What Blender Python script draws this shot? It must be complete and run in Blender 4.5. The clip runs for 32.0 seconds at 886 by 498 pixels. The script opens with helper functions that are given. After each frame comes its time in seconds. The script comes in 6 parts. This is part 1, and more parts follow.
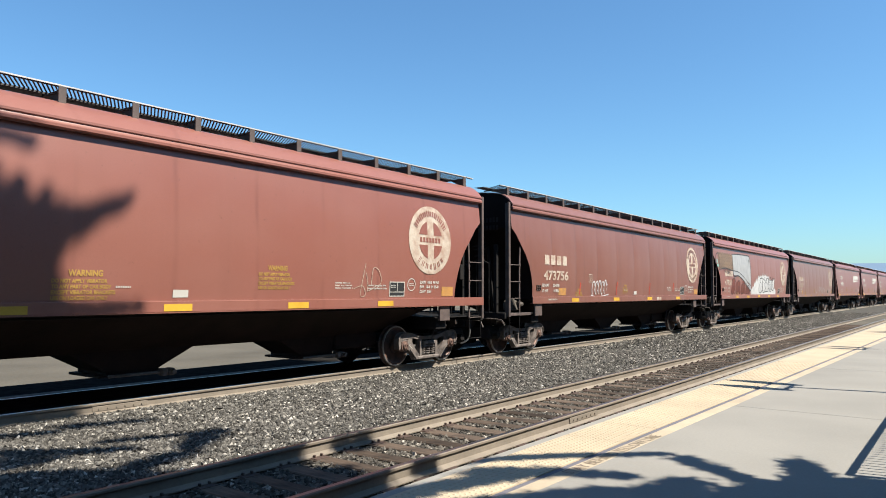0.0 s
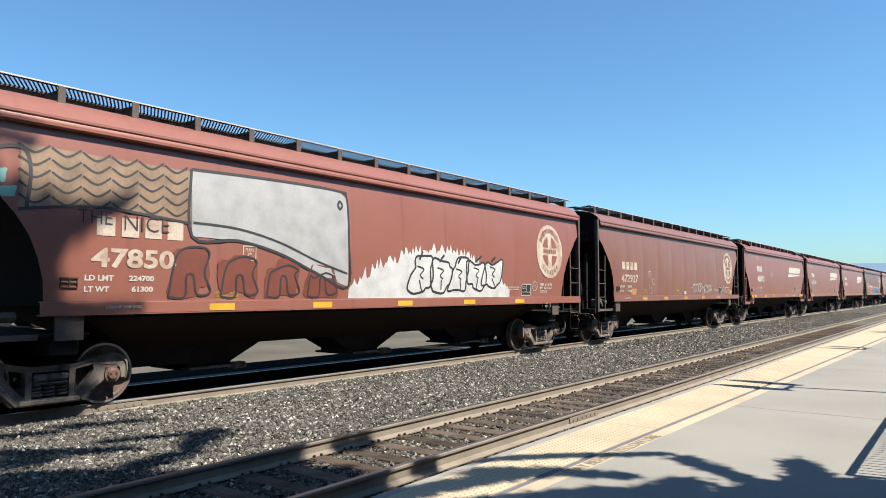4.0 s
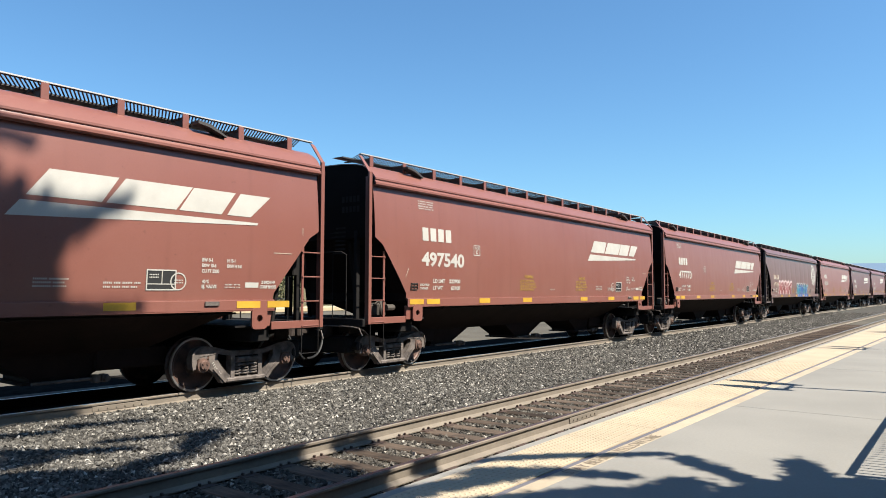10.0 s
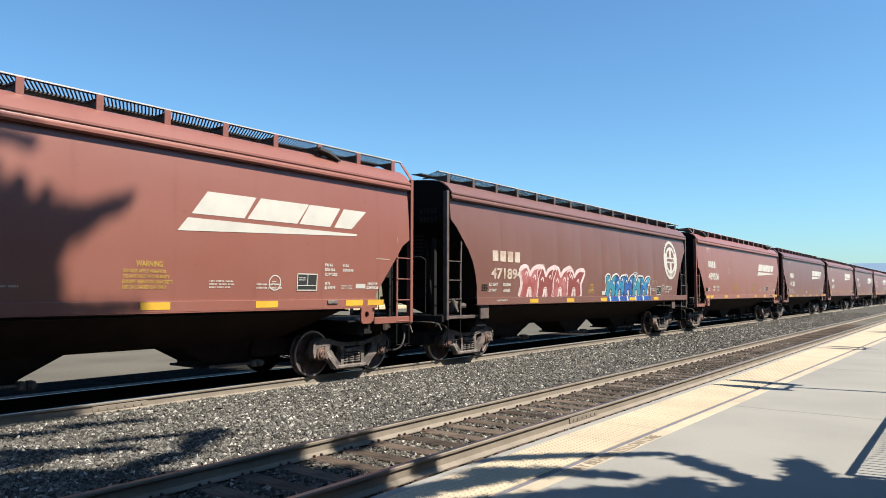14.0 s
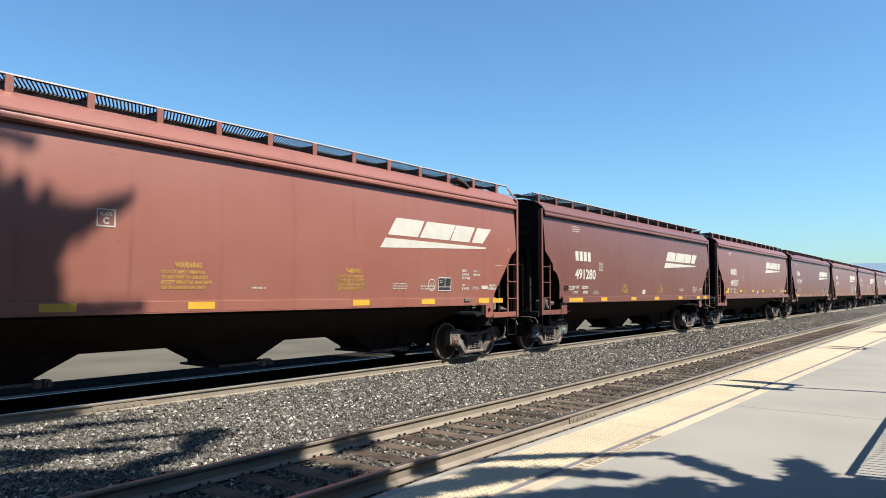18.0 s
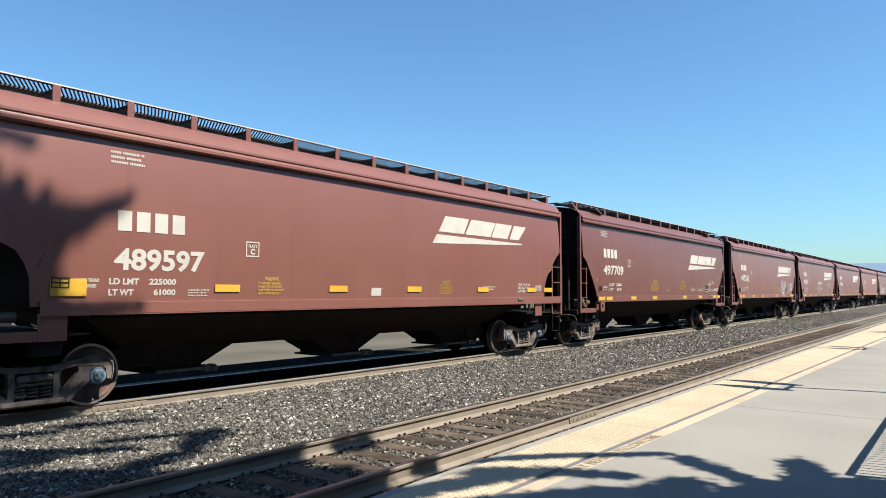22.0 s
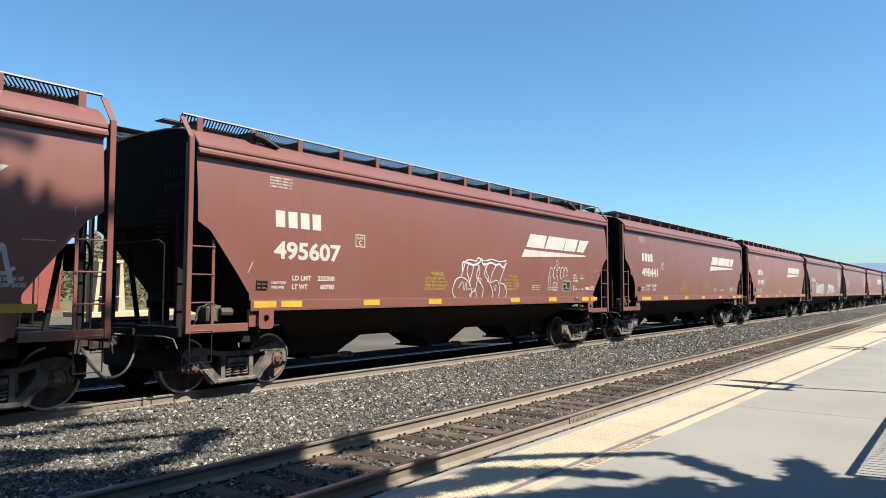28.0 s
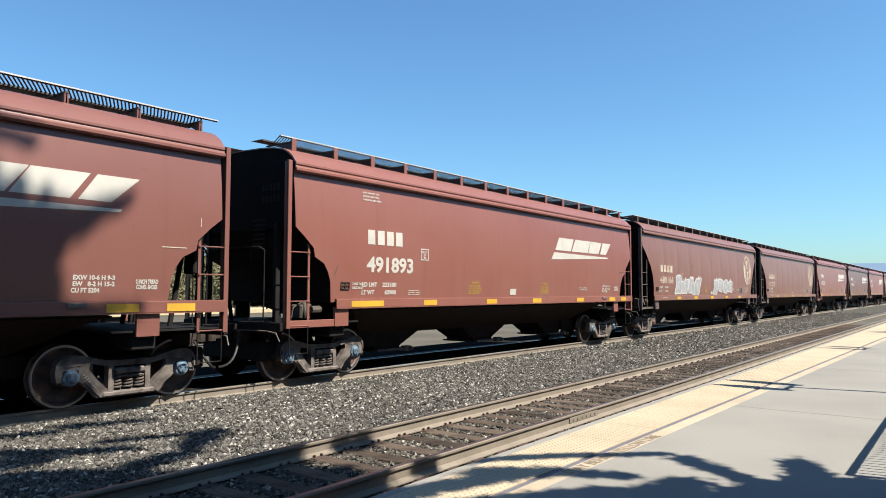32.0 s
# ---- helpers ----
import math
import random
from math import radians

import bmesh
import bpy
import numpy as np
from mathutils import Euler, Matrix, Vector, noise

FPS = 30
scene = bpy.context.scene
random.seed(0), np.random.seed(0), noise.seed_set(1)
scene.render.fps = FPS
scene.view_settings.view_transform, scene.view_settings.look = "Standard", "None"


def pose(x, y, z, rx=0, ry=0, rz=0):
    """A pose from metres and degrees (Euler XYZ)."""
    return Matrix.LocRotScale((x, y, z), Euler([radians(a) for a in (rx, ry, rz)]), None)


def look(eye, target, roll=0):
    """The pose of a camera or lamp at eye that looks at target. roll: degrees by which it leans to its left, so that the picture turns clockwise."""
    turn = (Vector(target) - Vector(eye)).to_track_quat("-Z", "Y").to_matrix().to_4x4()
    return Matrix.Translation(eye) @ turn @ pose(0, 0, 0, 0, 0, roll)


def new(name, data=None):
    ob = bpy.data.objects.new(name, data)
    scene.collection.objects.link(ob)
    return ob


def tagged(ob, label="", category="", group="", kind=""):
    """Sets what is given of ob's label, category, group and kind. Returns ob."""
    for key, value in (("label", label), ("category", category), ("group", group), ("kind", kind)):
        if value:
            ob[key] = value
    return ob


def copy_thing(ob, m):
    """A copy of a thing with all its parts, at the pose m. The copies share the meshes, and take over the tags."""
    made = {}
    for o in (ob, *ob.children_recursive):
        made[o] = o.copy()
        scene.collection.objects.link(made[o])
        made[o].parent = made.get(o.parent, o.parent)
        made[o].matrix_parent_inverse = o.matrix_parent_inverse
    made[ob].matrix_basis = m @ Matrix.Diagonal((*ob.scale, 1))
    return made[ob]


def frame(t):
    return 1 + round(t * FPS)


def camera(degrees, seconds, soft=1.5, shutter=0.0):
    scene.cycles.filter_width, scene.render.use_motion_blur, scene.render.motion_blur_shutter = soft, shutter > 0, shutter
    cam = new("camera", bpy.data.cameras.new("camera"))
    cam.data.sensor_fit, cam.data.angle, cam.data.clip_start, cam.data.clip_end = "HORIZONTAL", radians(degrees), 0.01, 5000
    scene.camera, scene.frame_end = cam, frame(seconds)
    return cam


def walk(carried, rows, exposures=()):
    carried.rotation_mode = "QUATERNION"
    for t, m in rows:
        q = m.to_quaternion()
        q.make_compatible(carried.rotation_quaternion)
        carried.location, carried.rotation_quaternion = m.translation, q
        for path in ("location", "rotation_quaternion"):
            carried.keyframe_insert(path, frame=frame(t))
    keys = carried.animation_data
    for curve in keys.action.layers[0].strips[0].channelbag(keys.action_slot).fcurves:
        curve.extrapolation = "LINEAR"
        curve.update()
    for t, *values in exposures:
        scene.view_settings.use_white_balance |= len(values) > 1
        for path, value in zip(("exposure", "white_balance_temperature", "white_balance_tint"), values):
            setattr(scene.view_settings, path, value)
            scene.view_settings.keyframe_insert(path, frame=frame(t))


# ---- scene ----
import functools

# ---------------------------------------------------------------- camera
THETA, TILT, EYE = radians(36.871), radians(3.384), (0.0, 0.0, 1.7247)
cam = camera(64.09, 32.0, soft=0.95)
AIM = (EYE[0] + math.cos(THETA) * math.cos(TILT), EYE[1] + math.sin(THETA) * math.cos(TILT), EYE[2] + math.sin(TILT))
walk(cam, [(0.0, look(EYE, AIM, 0.15)), (32.0, look(EYE, AIM, 0.15))])

# ---------------------------------------------------------------- light
SUN = Vector((0.2, -1.0, 1.33)).normalized()
world = bpy.data.worlds.new("sky")
scene.world = world
world.use_nodes = True
wn = world.node_tree.nodes
sky = wn.new("ShaderNodeTexSky")
sky.sky_type = "NISHITA"
sky.sun_disc = False
sky.sun_elevation = math.asin(SUN.z)
sky.sun_rotation = math.atan2(SUN.x, SUN.y)
sky.altitude = 800
sky.air_density, sky.dust_density, sky.ozone_density = 1.25, 1.2, 3.5
tintn = wn.new("ShaderNodeMix")
tintn.data_type, tintn.blend_type = "RGBA", "MULTIPLY"
tintn.inputs[0].default_value = 1.0
tintn.inputs[7].default_value = (0.66, 0.965, 1.12, 1.0)
world.node_tree.links.new(sky.outputs[0], tintn.inputs[6])
world.node_tree.links.new(tintn.outputs[2], wn["Background"].inputs[0])
wn["Background"].inputs[1].default_value = 0.0595
sun_data = bpy.data.lights.new("sun", "SUN")
sun_data.energy, sun_data.angle, sun_data.color = 5.0, radians(0.53), (1.0, 0.94, 0.83)
sun_ob = new("sun", sun_data)
sun_ob.matrix_world = look(SUN * 50, (0, 0, 0))
scene.view_settings.exposure = 1.41

# ---------------------------------------------------------------- materials
def mat(name, color, rough=0.6, metal=0.0, var=0.25, scale=3.0, fine=40.0, bump=0.0, stretch=(1, 1, 1), tint=None, rand=0.0, spec=0.5):
    """Base colour varied at two scales, with optional bump and a per-object shift."""
    m = bpy.data.materials.new(name)
    m.use_nodes = True
    nt = m.node_tree
    N, K = nt.nodes, nt.links
    b = N["Principled BSDF"]
    b.inputs["Roughness"].default_value = rough
    b.inputs["Metallic"].default_value = metal
    b.inputs["Specular IOR Level"].default_value = spec
    tc = N.new("ShaderNodeTexCoord")
    mp = N.new("ShaderNodeMapping")
    mp.inputs["Scale"].default_value = stretch
    K.new(tc.outputs["Object"], mp.inputs[0])
    n1 = N.new("ShaderNodeTexNoise")
    n1.inputs["Scale"].default_value, n1.inputs["Detail"].default_value = scale, 6
    n2 = N.new("ShaderNodeTexNoise")
    n2.inputs["Scale"].default_value, n2.inputs["Detail"].default_value = fine, 4
    K.new(mp.outputs[0], n1.inputs[0])
    K.new(tc.outputs["Object"], n2.inputs[0])
    mix = N.new("ShaderNodeMix")
    mix.data_type = "RGBA"
    c2 = tint or tuple(c * (1 - 0.75 * var) for c in color)
    mix.inputs[6].default_value, mix.inputs[7].default_value = (*color, 1), (*c2, 1)
    ramp = N.new("ShaderNodeMapRange")
    ramp.inputs[1].default_value, ramp.inputs[2].default_value = 0.38, 0.68
    K.new(n1.outputs[0], ramp.inputs[0])
    K.new(ramp.outputs[0], mix.inputs[0])
    hsv = N.new("ShaderNodeHueSaturation")
    rr = N.new("ShaderNodeMapRange")
    rr.inputs[3].default_value, rr.inputs[4].default_value = 1 - 0.5 * var, 1 + 0.5 * var
    K.new(n2.outputs[0], rr.inputs[0])
    last = rr.outputs[0]
    if rand:
        oi = N.new("ShaderNodeObjectInfo")
        r2 = N.new("ShaderNodeMapRange")
        r2.inputs[3].default_value, r2.inputs[4].default_value = 1 - rand, 1 + rand
        K.new(oi.outputs["Random"], r2.inputs[0])
        mul = N.new("ShaderNodeMath")
        mul.operation = "MULTIPLY"
        K.new(last, mul.inputs[0])
        K.new(r2.outputs[0], mul.inputs[1])
        last = mul.outputs[0]
    K.new(last, hsv.inputs["Value"])
    K.new(mix.outputs[2], hsv.inputs["Color"])
    K.new(hsv.outputs[0], b.inputs["Base Color"])
    if bump:
        bp = N.new("ShaderNodeBump")
        bp.inputs["Strength"].default_value, bp.inputs["Distance"].default_value = 0.6, bump
        K.new(n2.outputs[0], bp.inputs["Height"])
        K.new(bp.outputs[0], b.inputs["Normal"])
    return m


def car_paint(name, color, fade=0.35, dirt=0.16, streak=0.0, seam=0.22):
    """Sun-bleached railcar paint: faded patches, vertical run marks, road dust low down, shallow dents."""
    m = bpy.data.materials.new(name)
    m.use_nodes = True
    N, K = m.node_tree.nodes, m.node_tree.links
    b = N["Principled BSDF"]
    b.inputs["Roughness"].default_value = 0.36
    b.inputs["Specular IOR Level"].default_value = 0.55
    tc = N.new("ShaderNodeTexCoord")

    def noise_at(scale_xyz, scale, detail, lo, hi):
        mp = N.new("ShaderNodeMapping")
        mp.inputs["Scale"].default_value = scale_xyz
        K.new(tc.outputs["Object"], mp.inputs[0])
        n = N.new("ShaderNodeTexNoise")
        n.inputs["Scale"].default_value, n.inputs["Detail"].default_value = scale, detail
        K.new(mp.outputs[0], n.inputs[0])
        r = N.new("ShaderNodeMapRange")
        r.inputs[1].default_value, r.inputs[2].default_value = lo, hi
        K.new(n.outputs[0], r.inputs[0])
        return r.outputs[0], n.outputs[0]

    def blend(fac, a, col, amount):
        mx = N.new("ShaderNodeMix")
        mx.data_type = "RGBA"
        mu = N.new("ShaderNodeMath")
        mu.operation = "MULTIPLY"
        mu.inputs[1].default_value = amount
        K.new(fac, mu.inputs[0])
        K.new(mu.outputs[0], mx.inputs[0])
        if isinstance(a, tuple):
            mx.inputs[6].default_value = (*a, 1)
        else:
            K.new(a, mx.inputs[6])
        mx.inputs[7].default_value = (*col, 1)
        return mx.outputs[2]

    big, _ = noise_at((0.5, 1, 0.8), 1.0, 4, 0.35, 0.7)
    runs, _ = noise_at((1.7, 1, 0.15), 1.2, 4, 0.5, 0.8)
    rust, _ = noise_at((2.0, 2, 2), 6.0, 8, 0.66, 0.76)
    grain, raw = noise_at((1, 1, 1), 60.0, 3, 0.2, 0.8)
    pale = tuple(0.62 * c + 0.38 * g for c, g in zip(color, (0.26, 0.165, 0.14)))
    c = blend(big, color, pale, fade)
    c = blend(runs, c, tuple(x * 0.5 for x in color), dirt)
    if streak:
        smear, _ = noise_at((2.4, 1, 0.10), 1.1, 3, 0.57, 0.68)
        c = blend(smear, c, (0.05, 0.03, 0.024), streak)
    # soot run down along the welded panel seams
    sep = N.new("ShaderNodeSeparateXYZ")
    K.new(tc.outputs["Object"], sep.inputs[0])
    wob, wob_raw = noise_at((1.5, 1, 0.9), 1.4, 3, 0.35, 0.7)
    off = N.new("ShaderNodeMath")
    off.operation, off.inputs[1].default_value, off.inputs[2].default_value = "MULTIPLY_ADD", 0.1, 1.567 * 0.5 - 2.43
    K.new(wob_raw, off.inputs[0])
    sx = N.new("ShaderNodeMath")
    K.new(sep.outputs[0], sx.inputs[0])
    K.new(off.outputs[0], sx.inputs[1])
    fr = N.new("ShaderNodeMath")
    fr.operation, fr.inputs[1].default_value = "PINGPONG", 1.567 * 0.5
    K.new(sx.outputs[0], fr.inputs[0])
    band = N.new("ShaderNodeMapRange")
    band.interpolation_type = "SMOOTHSTEP"
    band.inputs[1].default_value, band.inputs[2].default_value = 1.567 * 0.5 - 0.075, 1.567 * 0.5
    K.new(fr.outputs[0], band.inputs[0])
    both = N.new("ShaderNodeMath")
    both.operation = "MULTIPLY"
    K.new(band.outputs[0], both.inputs[0])
    K.new(wob, both.inputs[1])
    c = blend(both.outputs[0], c, tuple(x * 0.42 for x in color), seam)
    c = blend(rust, c, (0.06, 0.027, 0.018), 0.5)
    c = blend(grain, c, tuple(x * 0.72 for x in color), 0.4)
    K.new(c, b.inputs["Base Color"])
    _, dents = noise_at((0.8, 1, 0.4), 1.3, 2, 0, 1)
    bp = N.new("ShaderNodeBump")
    bp.inputs["Strength"].default_value, bp.inputs["Distance"].default_value = 0.4, 0.04
    K.new(dents, bp.inputs["Height"])
    K.new(bp.outputs[0], b.inputs["Normal"])
    return m


PAINTS = {
    "red": car_paint("oxide_red_paint", (0.17, 0.063, 0.0465), 0.3),
    "bright": car_paint("bright_oxide_paint", (0.18, 0.067, 0.049), 0.35, seam=0.35),
    "brown": car_paint("brown_oxide_paint", (0.115, 0.052, 0.04), 0.3, seam=0.3),
    "dark": car_paint("dark_brown_paint", (0.115, 0.045, 0.034), 0.2),
    "plum": car_paint("plum_oxide_paint", (0.142, 0.056, 0.044), 0.25, 0.14),
    "maroon": car_paint("maroon_oxide_paint", (0.112, 0.043, 0.034), 0.22, 0.12),
    "streaked": car_paint("streaked_oxide_paint", (0.15, 0.06, 0.043), 0.4, 0.2, 0.25, 0.45),
    "faded": car_paint("faded_oxide_paint", (0.15, 0.064, 0.046), 0.35, 0.3, seam=0.35),
}
# underbody colour holds grime plus the shade beneath the wagons
M_UNDER_SHADE = mat("sooty_shaded_underbody", (0.019, 0.0108, 0.009), 0.8, 0, 0.5, 2, 25, 0.004, spec=0.15)
# end sheets: shade of the gap between wagons put into the paint
M_END_SHADE = mat("shaded_end_sheet", (0.0095, 0.006, 0.0056), 0.8, 0, 0.5, 1.5, 25, 0.003, spec=0.08)
# grimy steel, darkened further for shade under and between wagons
M_GRIME_SHADE = mat("grimy_shaded_steel", (0.011, 0.0095, 0.009), 0.85, 0.0, 0.5, 4, 30, 0.004, spec=0.2)
M_CAST = mat("dusty_cast_steel", (0.125, 0.103, 0.09), 0.75, 0.1, 0.6, 7, 40, 0.004, tint=(0.042, 0.033, 0.029))
M_DUST = mat("dusty_brown_paint", (0.072, 0.05, 0.043), 0.7, 0, 0.5, 4, 30, 0.002, tint=(0.035, 0.025, 0.022))
M_BEAR = mat("rusty_bearing", (0.12, 0.066, 0.048), 0.7, 0.1, 0.5, 9, 40, 0.003, tint=(0.05, 0.03, 0.024))
M_BLUECAP = mat("faded_blue_bearing_paint", (0.1, 0.16, 0.22), 0.6, 0, 0.5, 9, 40, 0.002, tint=(0.03, 0.04, 0.05))
M_VALVE = mat("dusty_valve_casting", (0.07, 0.06, 0.05), 0.8, 0.0, 0.5, 7, 40, 0.004, spec=0.2)
M_WHEEL = mat("worn_wheel_steel", (0.03, 0.022, 0.02), 0.6, 0.2, 0.6, 4, 30, 0.002, tint=(0.13, 0.07, 0.052))
M_COUPLER = mat("rusty_dark_casting", (0.045, 0.034, 0.029), 0.8, 0, 0.6, 8, 40, 0.004, spec=0.2)
# end lettering, darkened to sit in the end sheets' painted shade
M_ENDMARK = mat("shaded_end_lettering", (0.022, 0.018, 0.017), 0.8, 0, 0.4, 6, 40, spec=0.1)
M_TREAD = mat("polished_steel", (0.42, 0.4, 0.38), 0.36, 0.85, 0.2, 8, 40)
M_GRATE = mat("dark_grating", (0.05, 0.046, 0.044), 0.6, 0.3, 0.3, 3, 30)
# galvanized edge, paler than the grating to paint in its sunlit rim
M_EDGE = mat("sunlit_galvanized_edge", (0.42, 0.41, 0.40), 0.45, 0.3, 0.2, 3, 30)
M_WHITE = mat("white_lettering", (0.345, 0.33, 0.295), 0.6, 0, 0.15, 3, 60)
M_CREAM = mat("aged_white_lettering", (0.33, 0.282, 0.228), 0.65, 0, 0.4, 4, 30, tint=(0.228, 0.15, 0.108))
M_YELL = mat("yellow_reflector", (0.432, 0.252, 0.024), 0.45, 0, 0.3, 2, 30)
M_OCHRE = mat("aged_ochre_reflector", (0.34, 0.17, 0.045), 0.5, 0, 0.4, 5, 30, tint=(0.24, 0.13, 0.05))
M_YDEC = mat("yellow_stencil", (0.29, 0.172, 0.036), 0.6, 0, 0.3, 4, 40)
M_BLACK = mat("black_stencil", (0.012, 0.012, 0.012), 0.6, 0, 0.2, 4, 40)
M_RUBBER = mat("black_rubber", (0.012, 0.012, 0.012), 0.6, 0, 0.2, 6, 40)


# ---------------------------------------------------------------- mesh helpers
class Shape:
    """Collects vertices and faces of one mesh."""

    def __init__(self):
        self.v, self.f = [], []

    def add(self, verts, faces):
        o = len(self.v)
        self.v.extend(tuple(p) for p in verts)
        self.f.extend(tuple(i + o for i in f) for f in faces)

    def box(self, x0, x1, y0, y1, z0, z1):
        self.add([(x0, y0, z0), (x1, y0, z0), (x1, y1, z0), (x0, y1, z0), (x0, y0, z1), (x1, y0, z1), (x1, y1, z1), (x0, y1, z1)],
                 [(0, 3, 2, 1), (4, 5, 6, 7), (0, 1, 5, 4), (1, 2, 6, 5), (2, 3, 7, 6), (3, 0, 4, 7)])

    def cbox(self, x0, x1, y0, y1, z0, z1, c=0.01):
        """A box with chamfered edges."""
        vs, idx = [], {}
        for i in (0, 1):
            for j in (0, 1):
                for k in (0, 1):
                    X, Y, Z = (x0, x1)[i], (y0, y1)[j], (z0, z1)[k]
                    sx, sy, sz = (1, -1)[i] * c, (1, -1)[j] * c, (1, -1)[k] * c
                    for a, p in (("x", (X, Y + sy, Z + sz)), ("y", (X + sx, Y, Z + sz)), ("z", (X + sx, Y + sy, Z))):
                        idx[i, j, k, a] = len(vs)
                        vs.append(p)
        g = lambda a, *q: tuple(idx[(*w, a)] for w in q)
        F = [g("x", (0, 0, 0), (0, 0, 1), (0, 1, 1), (0, 1, 0)), g("x", (1, 0, 0), (1, 1, 0), (1, 1, 1), (1, 0, 1)),
             g("y", (0, 0, 0), (1, 0, 0), (1, 0, 1), (0, 0, 1)), g("y", (0, 1, 0), (0, 1, 1), (1, 1, 1), (1, 1, 0)),
             g("z", (0, 0, 0), (0, 1, 0), (1, 1, 0), (1, 0, 0)), g("z", (0, 0, 1), (1, 0, 1), (1, 1, 1), (0, 1, 1))]
        for i in (0, 1):
            for j in (0, 1):
                for k in (0, 1):
                    F.append((idx[i, j, k, "x"], idx[i, j, k, "y"], idx[i, j, k, "z"]))
        for a in (0, 1):
            for b_ in (0, 1):
                F.append((idx[0, a, b_, "y"], idx[1, a, b_, "y"], idx[1, a, b_, "z"], idx[0, a, b_, "z"]))
                F.append((idx[a, 0, b_, "x"], idx[a, 1, b_, "x"], idx[a, 1, b_, "z"], idx[a, 0, b_, "z"]))
                F.append((idx[a, b_, 0, "x"], idx[a, b_, 1, "x"], idx[a, b_, 1, "y"], idx[a, b_, 0, "y"]))
        self.add(vs, F)

    def tube(self, p0, p1, r, n=8, r1=None):
        p0, p1 = Vector(p0), Vector(p1)
        d = (p1 - p0).normalized()
        a = d.orthogonal().normalized()
        b_ = d.cross(a)
        r1 = r if r1 is None else r1
        vs = []
        for p, q in ((p0, r), (p1, r1)):
            for i in range(n):
                t = 2 * math.pi * i / n
                vs.append(p + a * math.cos(t) * q + b_ * math.sin(t) * q)
        F = [(i, (i + 1) % n, n + (i + 1) % n, n + i) for i in range(n)]
        self.add(vs, F + [tuple(reversed(range(n))), tuple(range(n, 2 * n))])

    def pipe(self, pts, r, n=6):
        """One continuous round rod through the points."""
        pts = [Vector(p) for p in pts]
        ref = (pts[1] - pts[0]).orthogonal().normalized()
        vs = []
        for i, p in enumerate(pts):
            d = (pts[min(i + 1, len(pts) - 1)] - pts[max(i - 1, 0)]).normalized()
            a = (ref - d * ref.dot(d)).normalized()
            ref = a
            b_ = d.cross(a)
            vs += [p + a * r * math.cos(2 * math.pi * j / n) + b_ * r * math.sin(2 * math.pi * j / n) for j in range(n)]
        F = [(i * n + j, i * n + (j + 1) % n, (i + 1) * n + (j + 1) % n, (i + 1) * n + j) for i in range(len(pts) - 1) for j in range(n)]
        k = (len(pts) - 1) * n
        self.add(vs, F + [tuple(reversed(range(n))), tuple(range(k, k + n))])

    def bar(self, p0, p1, w, y0, y1):
        """A bar of width w in the xz plane, from y0 to y1."""
        (xa, za), (xb, zb) = p0, p1
        L = math.hypot(xb - xa, zb - za) or 1
        nx, nz = -(zb - za) / L * w / 2, (xb - xa) / L * w / 2
        q = [(xa + nx, za + nz), (xa - nx, za - nz), (xb - nx, zb - nz), (xb + nx, zb + nz)]
        self.prism(q, y0, y1)

    def prism(self, poly, y0, y1):
        n = len(poly)
        self.add([(x, y0, z) for x, z in poly] + [(x, y1, z) for x, z in poly],
                 [tuple(range(n)), tuple(reversed(range(n, 2 * n)))] + [(i, n + i, n + (i + 1) % n, (i + 1) % n) for i in range(n)])

    def lathe_y(self, prof, n=28, cx=0.0, cz=0.0):
        """Turns (radius, y) points about an axis along y."""
        vs, F = [], []
        k = len(prof)
        for i in range(n):
            t = 2 * math.pi * i / n
            vs += [(cx + r * math.cos(t), y, cz + r * math.sin(t)) for r, y in prof]
        for i in range(n):
            for j in range(k - 1):
                a, b_ = i * k + j, ((i + 1) % n) * k + j
                F.append((a, a + 1, b_ + 1, b_))
        self.add(vs, F)

    def ring(self, c, axis, R, r, n=14, m=5):
        """A torus."""
        c, ax = Vector(c), Vector(axis).normalized()
        a = ax.orthogonal().normalized()
        b_ = ax.cross(a)
        vs, F = [], []
        for i in range(n):
            t = 2 * math.pi * i / n
            d = a * math.cos(t) + b_ * math.sin(t)
            for j in range(m):
                s = 2 * math.pi * j / m
                vs.append(c + d * (R + r * math.cos(s)) + ax * r * math.sin(s))
        for i in range(n):
            for j in range(m):
                F.append((i * m + j, ((i + 1) % n) * m + j, ((i + 1) % n) * m + (j + 1) % m, i * m + (j + 1) % m))
        self.add(vs, F)

    def holed_plate(self, cx, cz, hw, hh, r, y0, y1, n=24):
        """A rounded plate in the xz plane with a round hole."""
        vs, F = [], []
        for i in range(n):
            t = 2 * math.pi * i / n
            c, s = math.cos(t), math.sin(t)
            o = (cx + hw * math.copysign(abs(c) ** 0.4, c), cz + hh * math.copysign(abs(s) ** 0.4, s))
            q = (cx + r * c, cz + r * s)
            vs += [(o[0], y0, o[1]), (q[0], y0, q[1]), (q[0], y1, q[1]), (o[0], y1, o[1])]
        for i in range(n):
            a, b_ = i * 4, (i + 1) % n * 4
            F += [(a + j, b_ + j, b_ + (j + 1) % 4, a + (j + 1) % 4) for j in range(4)]
        self.add(vs, F)

    def mesh(self, name, material, smooth=None):
        me = bpy.data.meshes.new(name)
        me.from_pydata(self.v, [], self.f)
        if material:
            me.materials.append(material)
        if smooth:
            me.polygons.foreach_set("use_smooth", [True] * len(me.polygons))
            me.set_sharp_from_angle(angle=radians(smooth))
        me.update()
        return me


